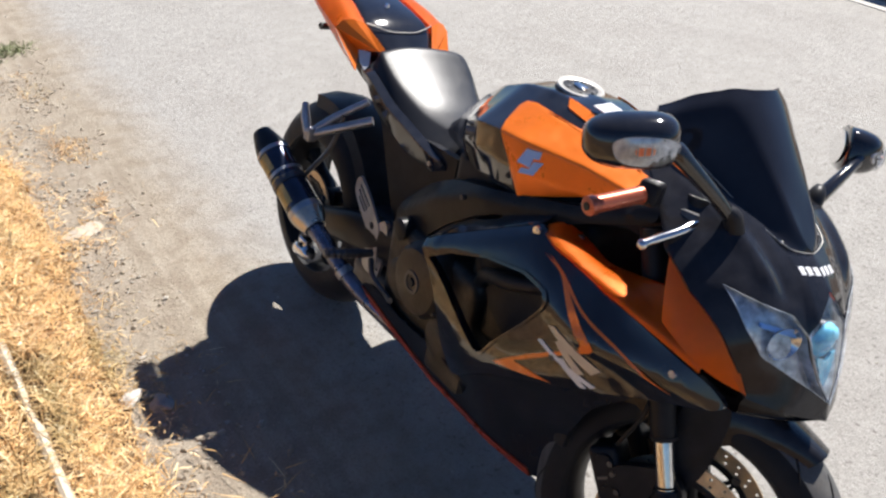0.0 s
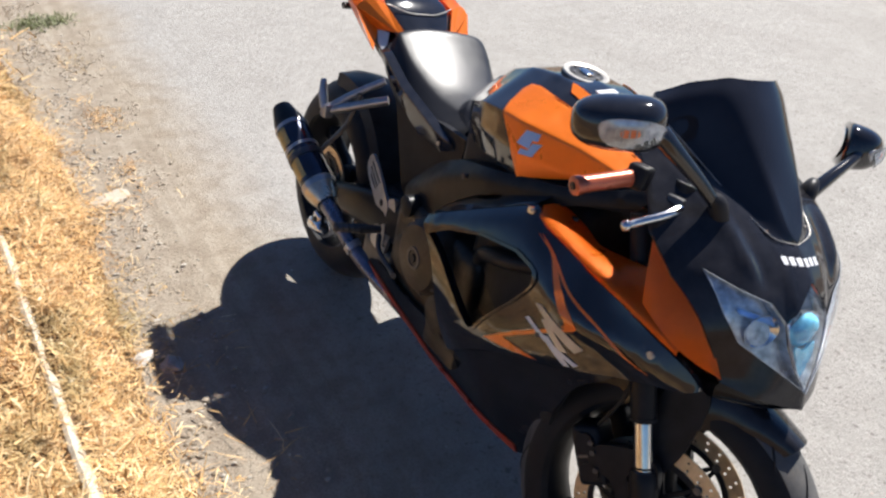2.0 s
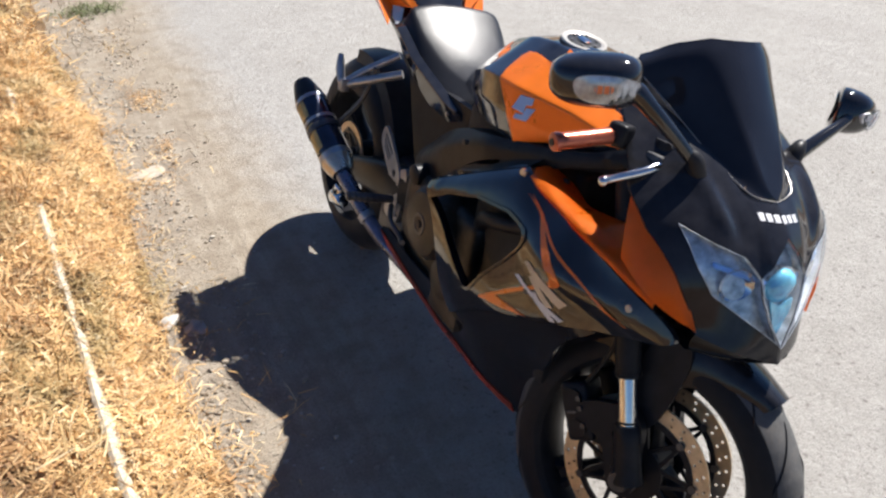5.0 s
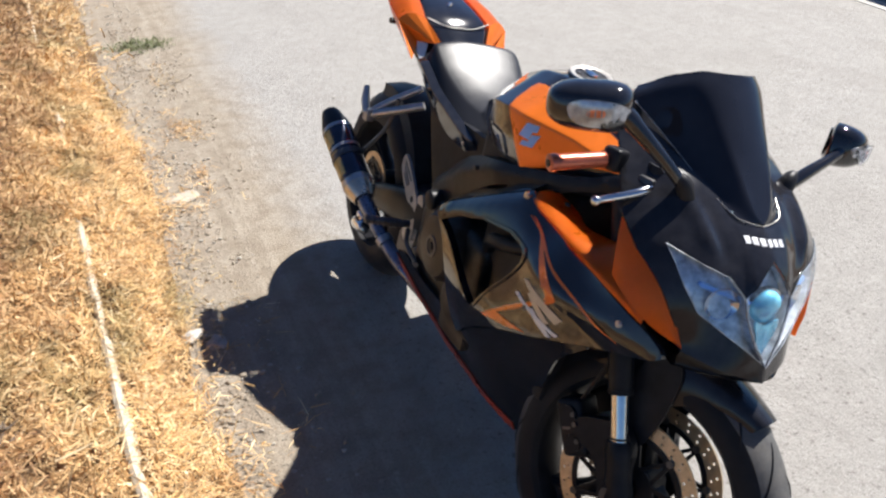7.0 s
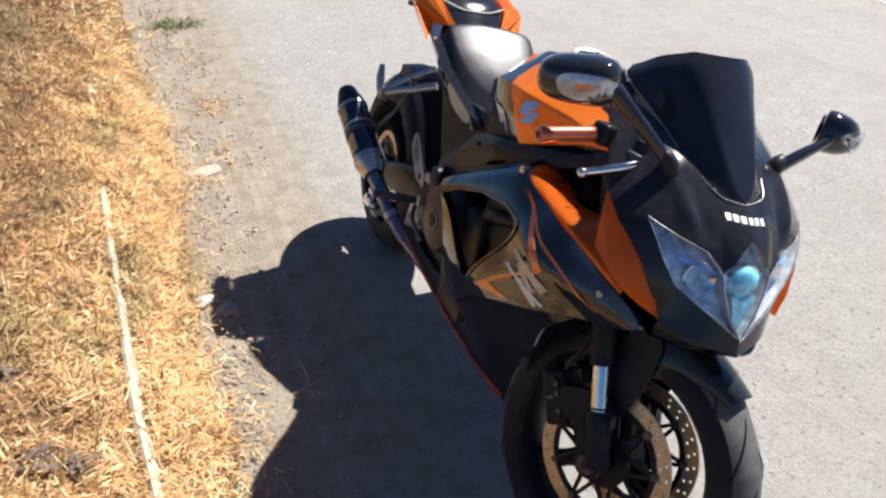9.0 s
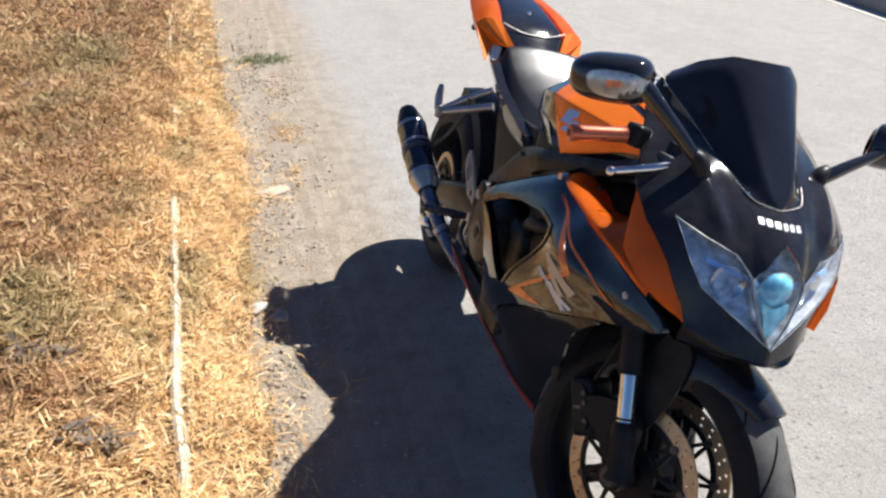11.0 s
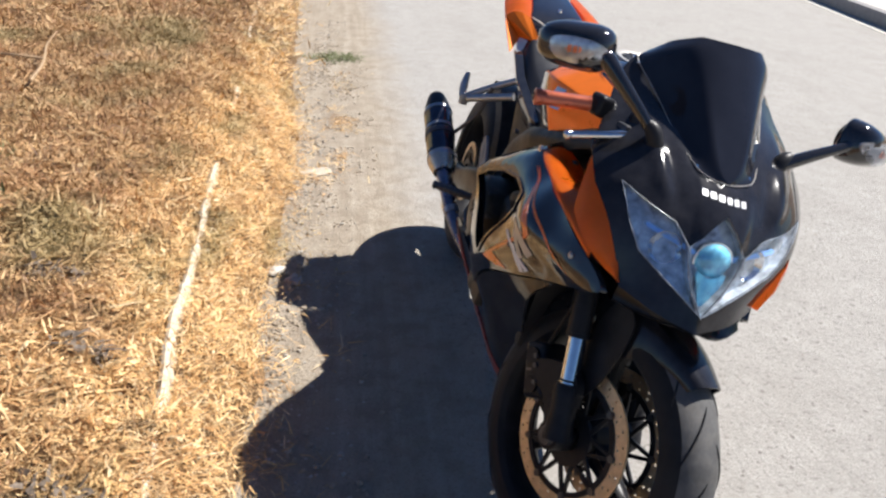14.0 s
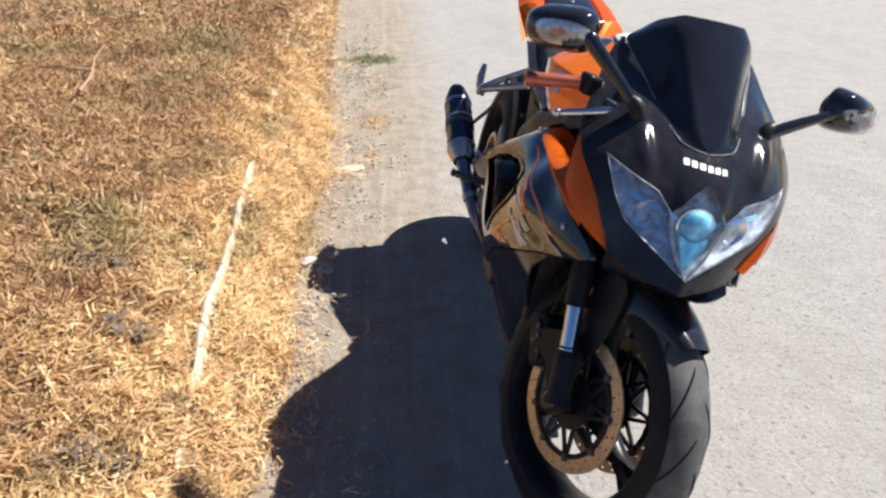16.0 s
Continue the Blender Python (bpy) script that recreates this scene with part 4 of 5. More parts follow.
for x in np.linspace(-.142, .142, 41):
    top = Vector(on_front(NOSE, -.001)(x, float(np.interp(abs(x), [0, .05, .09, .142], [.6645, .672, .680, .691])), 0))
    drop = float(np.interp(x, [-.142, -.07, 0, .02, .06, .11, .142], [.034, .018, .007, .014, .032, .046, .050]))
    mouth = float(np.interp(x, [-.142, -.02, .02, .07, .142], [.004, .004, .010, .020, .014]))
    low = top + Vector((0, .006, -drop))
    lip_rows.append([top, top + Vector((0, mouth, -drop * .35)), top + Vector((0, mouth * 1.1, -drop * .60)), low + Vector((0, -.004, .006)), low, low + Vector((0, .004, -.002)), low + Vector((0, .030, .004)), Vector((top.x * .95, .03, low.z + .012))])
bm = grid_mesh(lip_rows)
bmesh.ops.solidify(bm, geom=list(bm.faces), thickness=.003)
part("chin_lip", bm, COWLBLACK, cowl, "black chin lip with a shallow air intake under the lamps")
for nm, poly, lab in (("side_headlight", LENS_R, "clear right headlight with grey reflector"), ("centre_headlight", LENS_C, "centre headlight with a blue-tinted projector"), ("side_headlight", LENS_L, "clear left headlight with grey reflector")):
    lamp = part(nm, sheet(poly, on_front(NOSE, -0.022), 0.002, (), 0.012), REFLECT, bike, lab)
    lens = part("lens", sheet(poly, on_front(NOSE, 0.0015), 0.002, (), 0.012), GLASS, lamp)
    lens.visible_shadow = False
    cx, cz = sum(p[0] for p in poly) / len(poly), sum(p[1] for p in poly) / len(poly)
    rim = [on_front(NOSE, 0.0025)(x, z, 0) for x, z in finer(poly, .012)]
    part("lens_rim", tube(rim + rim[:1], 0.0006, 5), REFLECT, lamp)
    part("lamp_wall", sheet(poly, on_front(NOSE, -0.002), 0.021, [[(cx + (x - cx) * .96, cz + (z - cz) * .96) for x, z in poly]], 0.02), REFLECT, lamp)
    if nm == "side_headlight":
        sx = 1 if cx > 0 else -1
        dish = Matrix.Translation(on_front(NOSE, -.024)(cx * .96, cz + .004, 0)) @ pose(0, 0, 0, 0, 0, 90 + 22 * sx)
        part("reflector_bowl", moved(revolve([(.004, .004), (.008, .010), (-.004, .024), (-.010, .030), (-.012, .030), (-.002, .020), (.012, .006)], (0, 0, 0), 28), dish), CHROME, lamp)
        part("lamp_rib", sheet(stadium((cx - sx * .045, cz + .012), (cx + sx * .035, cz + .030), .004), on_front(NOSE, -0.012), .004, (), .014), LOGO, lamp)
    if nm == "centre_headlight":
        sph = bmesh.new()
        bmesh.ops.create_uvsphere(sph, u_segments=28, v_segments=16, radius=0.033)
        part("projector", moved(sph, Matrix.Translation((.000, -.114, .778)) @ Matrix.Diagonal((1, .6, 1, 1))), BLUELENS, lamp, "bright blue-coated projector glass")
        part("projector_ring", moved(revolve([(-.004, .033), (-.004, .0365), (.006, .0365), (.006, .033)], (0, 0, 0), 36), Matrix.Translation((.000, -.110, .778)) @ pose(0, 0, 0, 0, 0, 90)), CHROME, lamp)
        # Blue plate stands in for the bright reflection under the projector.
        part("lamp_blue_reflection", sheet(rounded([(-.028, .760), (0, .752), (.028, .762), (.020, .733), (0, .704), (-.015, .726)], 28), lambda x, z, d: on_front(NOSE, -0.006 - 14 * max(0.0, .0006 - x * x))(x, z, d), .003, (), .006), BLUELENS, lamp, "blue plate standing for the bright reflection below the projector")

for k, x in enumerate((-.040, -.0255, -.011, .0035, .018, .0325)):
    part("badge_bar", sheet([(x - .0048, .8865 - .001 * k), (x + .0052, .8865 - .001 * k), (x + .0052, .8778 - .001 * k), (x - .0048, .8778 - .001 * k)], on_front(hooded, 0.0014), 0.001, (), 0.006), WHITE, cowl)
for x, z in ((-.051, .912), (.051, .912), (-.122, 1.030), (.122, 1.030)):
    y = NOSE(abs(x), z)
    part("screen_rivet", tube([(x * 1.05 + .008, y - .004, z + .002), (x * 1.05 + .008, y + .004, z - .001)], [.0028, .0036], 10), CHROME, cowl)

EDGE_L = spline([(0, -.042, .899), (.03, -.032, .903), (.051, -.014, .912), (.075, .055, .945), (.1, .15, .995), (.123, .235, 1.040), (.106, .262, 1.066)], 30)
MID_L = spline([(0, -.044, .899), (0, -.028, .92), (0, .002, .955), (0, .042, 1.005), (0, .085, 1.058), (0, .118, 1.096), (0, .138, 1.118)], 30)
rows = []
for i, (e, c) in enumerate(zip(EDGE_L, MID_L)):
    row = []
    drift = 0.010 + 0.012 * (i / 29) ** 1.5
    for u in np.linspace(-1, 1, 33):
        b = abs(u)
        k = b ** 2.4
        sm = min(max((b - .46) / .50, 0), 1)
        kz = 0.25 * b * b + 0.75 * sm * sm * (3 - 2 * sm)
        corner = max(0.0, (b - .80) / .20) ** 2 * max(0.0, (i - 22) / 7)
        row.append((math.copysign(e[0] * 1.16 * (b ** 0.92), u) * (1 - .03 * corner) + drift, c[1] + (e[1] - c[1]) * k - .004 * corner, c[2] + (e[2] - c[2]) * kz - .012 * corner + .008 * max(0.0, (i - 20) / 9) * math.exp(-((b - .78) / .13) ** 2)))
    rows.append(row)
bm = grid_mesh(rows)
bmesh.ops.remove_doubles(bm, verts=bm.verts, dist=0.0004)
bmesh.ops.solidify(bm, geom=list(bm.faces), thickness=0.003)
screen_ob = part("windscreen", bm, SCREEN, bike, "dark smoked double-bubble windscreen")
part("screen_trim", tube([(Vector(r[0]) + Vector((0, -.002, 0))) for r in rows[::-1][1:]] + [(Vector(r[-1]) + Vector((0, -.002, 0))) for r in rows[1:]], 0.0008, 6), SILVER, screen_ob, "thin bright screen edge")

# mirrors
for s, c in ((-1, Vector((-.277, .155, 1.040))), (1, Vector((.326, .124, 1.004)))):
    turn = pose(0, 0, 0, 0, 8 * s, 37 * s)
    DEEP = .052 if s < 0 else .066
    bm = bmesh.new()
    bmesh.ops.create_uvsphere(bm, u_segments=32, v_segments=20, radius=1)
    for v in bm.verts:
        x, y, z = v.co
        sq = lambda t, e: math.copysign(abs(t) ** e, t)
        v.co = Vector((sq(x, .66) * .075, (sq(y, .85) * DEEP if y < 0 else y * .012), sq(z, .66) * .0435 * (1 - .12 * s * x)))
    place = Matrix.Translation(c) @ turn
    mir = part("mirror", moved(bm, place), BLACK, bike, "gloss black mirror with a clear indicator lens in its housing")
    g = bmesh.new()
    bmesh.ops.create_uvsphere(g, u_segments=28, v_segments=10, radius=1)
    for v in g.verts:
        v.co = Vector((v.co.x * .066, v.co.y * .003 + .0125, v.co.z * .034))
    part("mirror_glass", moved(g, place), MIRROR, mir)

    def lens_at(u, v, d, lift=0.0):
        x, z = u, v
        q = max(0.0, 1 - (abs(x) / .078) ** 2.4 - (abs(z) / .0445) ** 2.6)
        return place @ Vector((x, -DEEP * q ** .42 - .003 - lift + d, z))
    LENS_M = [(s * .052, .006), (s * .035, .016), (s * .0, .018), (-s * .032, .014), (-s * .052, .002), (-s * .042, -.016), (-s * .012, -.028), (s * .022, -.027), (s * .045, -.016)]
    LENS_M = [(u - s * .017, v) for u, v in LENS_M]
    LENS_M = LENS_M if s > 0 else LENS_M[::-1]
    part("indicator_reflector", sheet(rounded(LENS_M, 40), lambda u, v, d: lens_at(u, v, d, -.001), .003, (), .012), CLEARREF, mir)
    ind = part("indicator_lens", sheet(rounded(LENS_M, 40), lambda u, v, d: lens_at(u, v, d, .006), .002, (), .012), GLASS, mir, "clear ribbed indicator lens")
    ind.visible_shadow = False
    part("indicator_bulb", sheet(stadium((-s * .022, -.003), (-s * .004, -.004), .006), lambda u, v, d: lens_at(u, v, d, .0005), .003, (), .01), AMBER, mir, "amber indicator bulb")
    for k in range(8):
        u = -s * .017 + (k - 3.5) * .0105
        h = .015 * (1 - (abs(k - 3.5) / 4.6) ** 2)
        part("lens_rib", sheet([(u - .0012, -.006 - h), (u + .0012, -.006 - h), (u + .0012, -.006 + h), (u - .0012, -.006 + h)], lambda a, b, d: lens_at(a, b, d, .0025), .001, (), .01), CLEARREF, mir)
    base = Vector((-.121, .032, .934)) if s < 0 else Vector((.155, .055, .935))
    thick = [.0105, .0125, .015, .017] if s < 0 else [.013, .0125, .0105, .012]
    inner_end = c + (turn @ Vector((-s * .060, -.020, -.008)))
    part("mirror_arm", tube([base, base.lerp(inner_end, .35) + Vector((0, -.002, .003)), base.lerp(inner_end, .75) + Vector((0, -.003, .002)), inner_end, c + (turn @ Vector((-s * .03, -.022, -.004)))], thick + [.010], 16, 24), BLACK, mir)
    part("mirror_boot", tube([base + Vector((-s * .012, -.004, -.028)), base + Vector((s * .004, .004, .008)), base + Vector((s * .02, .010, .02))], [.015, .016, .011], 14, 10), PLASTIC, mir)

# cockpit: clip-ons, levers, clamps, dash
for s, _ in SIDES:
    inner, outer = Vector((s * .215, .243, .910)), Vector((s * .298, .284, .884))
    grip = part("grip", moved(tube([inner, inner + (outer - inner) * .06, outer], [.016, .0145, .0145], 18, 8), STEER), GRIP, bike, "copper-red anodised handlebar grip")
    d = (outer - inner).normalized()
    part("bar_end", moved(tube([outer - d * .004, outer, outer + d * .010, outer + d * .012], [.0152, .0168, .016, .011], 18), STEER), GRIP, grip)
    part("bar_end_bolt", moved(tube([outer + d * .010, outer + d * .014], .007, 10), STEER), PLASTIC, grip)
    part("switch_block", moved(moved(block(-.019, .019, -.019, .019, -.021, .021, .009, 3), Matrix.Translation(inner - d * .024)), STEER), WHEELBLACK, bike)
    part("handlebar", moved(tube([Vector((s * .095, .20, .935)), inner], .012, 14), STEER), PLASTIC, bike)
    tip = Vector((s * .268, .196, .850))
    root = Vector((s * .180, .152, .892))
    lever = part("lever", moved(tube([root, root + (tip - root) * .35 + Vector((0, -.006, .002)), root + (tip - root) * .8, tip], [.0105, .0085, .0075, .0065], 12, 16), STEER), CHROME, bike, "polished brake or clutch lever")
    ball = bmesh.new()
    bmesh.ops.create_uvsphere(ball, u_segments=14, v_segments=10, radius=.0092)
    part("lever_ball", moved(moved(ball, Matrix.Translation(tip)), STEER), CHROME, lever)
    part("lever_perch", moved(moved(block(-.02, .02, -.016, .016, -.014, .014, .006, 2), Matrix.Translation(root + Vector((-s * .012, .012, .004)))), STEER), DARKALU, lever)
    part("brake_line", moved(tube([root, root + Vector((s * .01, .02, -.05)), Vector((s * .13, .17, .84)), Vector((s * .08, .17, .78))], .004, 8, 20), STEER), PLASTIC, lever)
part("fluid_reservoir", moved(tube([(-.150, .165, .895), (-.150, .165, .925), (-.150, .165, .932)], [.020, .022, .021], 20), STEER), PLASTIC, bike)
part("triple_clamp", moved(loft([[(x, .165 + dy, z) for x, dy in ((-.14, 0), (-.13, .05), (-.04, .09), (.04, .09), (.13, .05), (.14, 0), (.1, -.03), (-.1, -.03))] for z in (.892, .90, .915, .92)], 8, 32), STEER), FRAME, bike)
part("dashboard", loft([[(-.085, y, .90 + h), (-.07, y, .94 + h), (0, y, .955 + h), (.07, y, .94 + h), (.085, y, .90 + h), (0, y, .885 + h)] for y, h in ((.06, 0), (.10, .01), (.14, .035), (.16, .04))], 10, 24), PLASTIC, bike)
part("steering_stem", tube([(0, .13, .74), (0, .20, .90)], .03, 20), FRAME, bike)
part("nose_bracket", block(-.10, .10, .0, .10, .74, .88, .02, 3), PLASTIC, bike)

# tank
SECTS = [(.185, .105, .862, .115, .880, .900), (.24, .088, .835, .116, .888, .934), (.35, .122, .80, .150, .905, .972), (.48, .172, .790, .197, .912, .993), (.56, .168, .786, .196, .911, .995), (.64, .155, .782, .183, .900, .984), (.72, .128, .778, .152, .872, .956), (.80, .090, .774, .100, .848, .908), (.875, .062, .770, .064, .808, .838)]


def tank_point(y, v, s, lift):
    """A point of the tank's skin: v runs from the lower edge (0) over the crease (0.36) to the spine (1)."""
    cols = list(zip(*SECTS))
    k = [float(np.interp(y, cols[0], c)) for c in cols[1:]]
    wb, zb, ws, zs, zt = k
    vv = [0, .18, .36, .56, .80, 1.0]
    ww = [wb, (wb + ws) / 2 + .010, ws, ws * .64, ws * .36, 0]
    zz = [zb, (zb + zs) / 2, zs, zs + (zt - zs) * .52, zt - .006, zt]

    def at(q):
        q = abs(q) if q >= 0 else -q
        return np.array([np.interp(min(q, 2 - q), vv, ww) * (1 if q <= 1 else -1), np.interp(min(q, 2 - q), vv, zz)])
    soft = [at(max(0, v + d)) for d in (-.006, -.003, 0, .003, .006)]
    p = sum(soft) / 5
    t = at(v + .02) - at(max(0, v - .02))
    n = np.array([t[1], -t[0]]) / (np.linalg.norm(t) + 1e-9)
    p = p + n * lift
    return (TANK_X + s * float(p[0]), y, float(p[1]))


TANK_X = 0.010
ycols = list(np.linspace(.185, .875, 40))
rows = []
for y in ycols:
    rows.append([tank_point(y, v, -1, 0) for v in np.linspace(0, 1, 51)] + [tank_point(y, v, 1, 0) for v in np.linspace(1, 0, 51)[1:]])
tank = part("fuel_tank", grid_mesh(rows, True, True), BLACK, bike, "black and orange fuel tank")
PANEL_REAR = ((.012, .480), (.12, .492), (.20, .500), (.34, .540), (.42, .560), (.54, .578), (.60, .574), (.615, .548))
PANEL_FORE = ((.012, .476), (.09, .40), (.22, .30), (.33, .225), (.46, .200), (.54, .205), (.565, .25), (.585, .42), (.615, .540))
STRIP_PANEL = [(.502, .800), (.480, .715), (.40, .665), (.28, .625), (.27, .655), (.36, .730), (.44, .790)]
for s, _ in SIDES:
    def skin(lift, s=s):
        return lambda y, v4, d: tank_point(y, v4 / .25, s, lift - d)
    flat = lambda poly: [(y, v * .25) for y, v in poly]
    rows = []
    for v in list(np.linspace(.012, .345, 16)) + [.353, .36, .367] + list(np.linspace(.38, .615, 16)):
        y1, y0 = (float(np.interp(v, *zip(*side))) for side in (PANEL_REAR, PANEL_FORE))
        rows.append([tank_point(y, v, s, .004) for y in np.linspace(y0, y1, 30)])
    bm = grid_mesh(rows)
    bmesh.ops.recalc_face_normals(bm, faces=bm.faces)
    bmesh.ops.solidify(bm, geom=list(bm.faces), thickness=.003)
    tp = part("tank_panel", bm, ORANGE, tank, "metallic orange tank panel")
    part("tank_strip", sheet(flat(STRIP_PANEL), skin(.003), .006, (), .010), ORANGE, tank)
    for q in ([(.497, .275), (.470, .375), (.418, .385), (.424, .335), (.444, .325), (.452, .265)], [(.486, .215), (.434, .225), (.406, .315), (.412, .275), (.458, .285), (.462, .250), (.482, .262)][:2] + [(.407, .325), (.440, .310), (.452, .255), (.478, .250)]):
        part("badge", sheet(flat([(.452 + (y - .452) * .60, .262 + (v - .30) * 0.98) for y, v in q]), skin(.0062), .002, (), .012), LOGO, tp, "abstract tank badge with its sky reflection painted pale blue")
CAPP = Matrix.Translation((.008, .545, .992)) @ pose(0, 0, 0, 9, -3, 0) @ Matrix.Scale(1.12, 4) @ pose(0, 0, 0, 0, -90, 0)
cap = part("filler_cap", moved(revolve([(-.004, .0), (.004, .0), (.006, .030), (.002, .046), (-.004, .048)], (0, 0, 0), 40, False), CAPP), PLASTIC, tank, "black fuel filler cap with a pale silver ring")
part("cap_ring", moved(revolve([(.003, .031), (.0066, .037), (.0066, .0455), (.003, .047)], (0, 0, 0), 48), CAPP), SILVER, cap)
for k in range(6):
    a = k * math.pi / 3 + .3
    part("cap_bolt", moved(tube([(.005, .027 * math.cos(a), .027 * math.sin(a)), (.0078, .027 * math.cos(a), .027 * math.sin(a))], .0035, 8), CAPP), DARKALU, cap)
part("cap_latch", moved(block(.004, .010, -.014, .014, -.009, .009, .003), CAPP), CHROME, cap)
part("tank_label", moved(block(-.024, .024, -.030, .030, -.001, .0012, 0), Matrix.Translation((-.030, .412, .9905)) @ pose(0, 0, 0, 8, -5, 0)), WHITE, tank, "white printed warning label")

# frame, engine, radiator
def spar_skin(s):
    """The beam's flat outer face, with a chamfer along its upper edge."""
    def lay(y, z, d):
        mid = float(np.interp(y, [.18, .30, .45, .60, .75, .90], [.872, .822, .778, .735, .66, .56]))
        x = float(np.interp(y, [.18, .35, .55, .75, .93], [.125, .162, .184, .170, .140]))
        return (s * (x - .75 * max(0.0, z - mid - .012) - .10 * max(0.0, mid - z) - d), y, z)
    return lay


SPAR = [(.870, .640), (.80, .688), (.70, .735), (.60, .765), (.476, .797), (.30, .845), (.19, .895), (.18, .865), (.30, .812), (.402, .764), (.52, .735), (.64, .665), (.741, .585), (.83, .50), (.885, .46), (.93, .50), (.92, .58)]
for s, _ in SIDES:
    spar = part("frame_spar", sheet(rounded(SPAR, 70), spar_skin(s), .040, (), .016), FRAME, bike, "black aluminium frame spar")
    part("pivot_cap", tube([(s * .15, .842, .548), (s * .185, .842, .548), (s * .190, .842, .548)], [.030, .028, .018], 20), FRAME, spar)
    part("frame_bolt", tube([(s * .2, .60, .742), (s * .212, .60, .742)], .006, 10), DARKALU, spar)
eng = part("engine", merge(block(-.175, .175, .52, .90, .30, .56, .03, 3), block(-.15, .15, .33, .60, .42, .72, .03, 3), block(-.13, .13, .50, .86, .22, .34, .03, 3)), ENGINE, bike, "dusty bronze-grey engine block")
for s, _ in SIDES:
    part("clutch_cover", merge(tube([(s * .15, .70, .482), (s * .205, .70, .482), (s * .222, .70, .482), (s * .228, .70, .482)], [.098, .094, .080, .045], 40), tube([(s * .15, .80, .43), (s * .19, .80, .43), (s * .20, .80, .43)], [.06, .055, .04], 28)), ENGINE, eng)
    part("cover_ring", revolve([(s * .226, .018), (s * .231, .020), (s * .231, .028), (s * .226, .030)], (0, .70, .482), 32), DARKALU, eng)
    part("cover_cap", tube([(s * .222, .70, .482), (s * .233, .70, .482)], [.012, .010], 16), PLASTIC, eng)
    part("ignition_cover", merge(tube([(s * .15, .60, .37), (s * .195, .60, .37), (s * .205, .60, .37)], [.062, .058, .035], 30), block(s * .17 - .03, s * .17 + .03, .50, .64, .28, .34, .012)), ENGINE, eng)
    for k in range(9):
        a = k * 2 * math.pi / 9 + .2
        part("cover_bolt", tube([(s * .195, .70 + .089 * math.cos(a), .482 + .089 * math.sin(a)), (s * .212, .70 + .089 * math.cos(a), .482 + .089 * math.sin(a))], .006, 8), DARKALU, eng)
    part("coolant_hose", tube([(s * .17, .33, .66), (s * .195, .42, .63), (s * .18, .50, .60), (s * .15, .55, .55)], .018, 14, 20), PLASTIC, eng)
    part("vent_duct", sheet([(.60, .63), (.42, .70), (.25, .70), (.24, .62), (.37, .46), (.50, .52)], lambda y, z, d, s=s: (s * (.19 - .12 * (y - .25) - d), y, z), .004, (), .04), PLASTIC, eng)
part("airbox", block(-.10, .10, .32, .78, .55, .79, .03, 3), PLASTIC, bike)
rad = part("radiator", block(-.17, .17, .19, .225, .36, .70, .01), PLASTIC, bike, "dark radiator behind the front wheel")
for x in (-.09, -.03, .03, .09):
    part("header_pipe", tube([(x, .33, .52), (x, .26, .46), (x * .9, .27, .34), (x * .6, .40, .22), (x * .4 - .03, .62, .20)], .018, 12, 22), PIPE, eng)

# seat and tail
SX = 0.038
SEAT = ((.865, .035, .070, .722, .762, 1.0), (.90, .055, .098, .724, .768, 1.0), (1.0, .086, .122, .742, .788, 1.12), (1.10, .103, .130, .782, .829, 1.30), (1.17, .108, .130, .818, .868, 1.42), (1.215, .104, .124, .842, .894, 1.45), (1.238, .088, .108, .850, .886, 1.40))
seat = part("seat", loft([[(SX - wl, y, z0), (SX - wl * .985, y, z0 + .010), (SX - w - .006, y, z1 - .010), (SX - w * .86, y, z1 - .001), (SX - w * .45, y, z1 + .006), (SX, y, z1 + .009), (SX + w * .5 * g, y, z1 + .006), (SX + w * 1.0 * g, y, z1 - .003), (SX + w * 1.10 * g + .006, y, z1 - .016), (SX + wl * 1.06 * max(1.0, g * .92), y, z0 + .010), (SX + wl * 1.06, y, z0), (SX, y, z0 - .01)] for y, w, wl, z0, z1, g in SEAT], 36, 60), VINYL, bike, "black vinyl rider seat")
part("seat_base", loft([[(SX - w, y, z0), (SX - w, y, z1), (SX, y, z1), (SX + w, y, z1), (SX + w, y, z0), (SX, y, z0 - .02)] for y, w, z0, z1 in ((.80, .055, .62, .735), (.92, .075, .63, .735), (1.05, .100, .67, .765), (1.2, .110, .735, .83), (1.27, .100, .79, .85))], 18, 24), PLASTIC, bike)
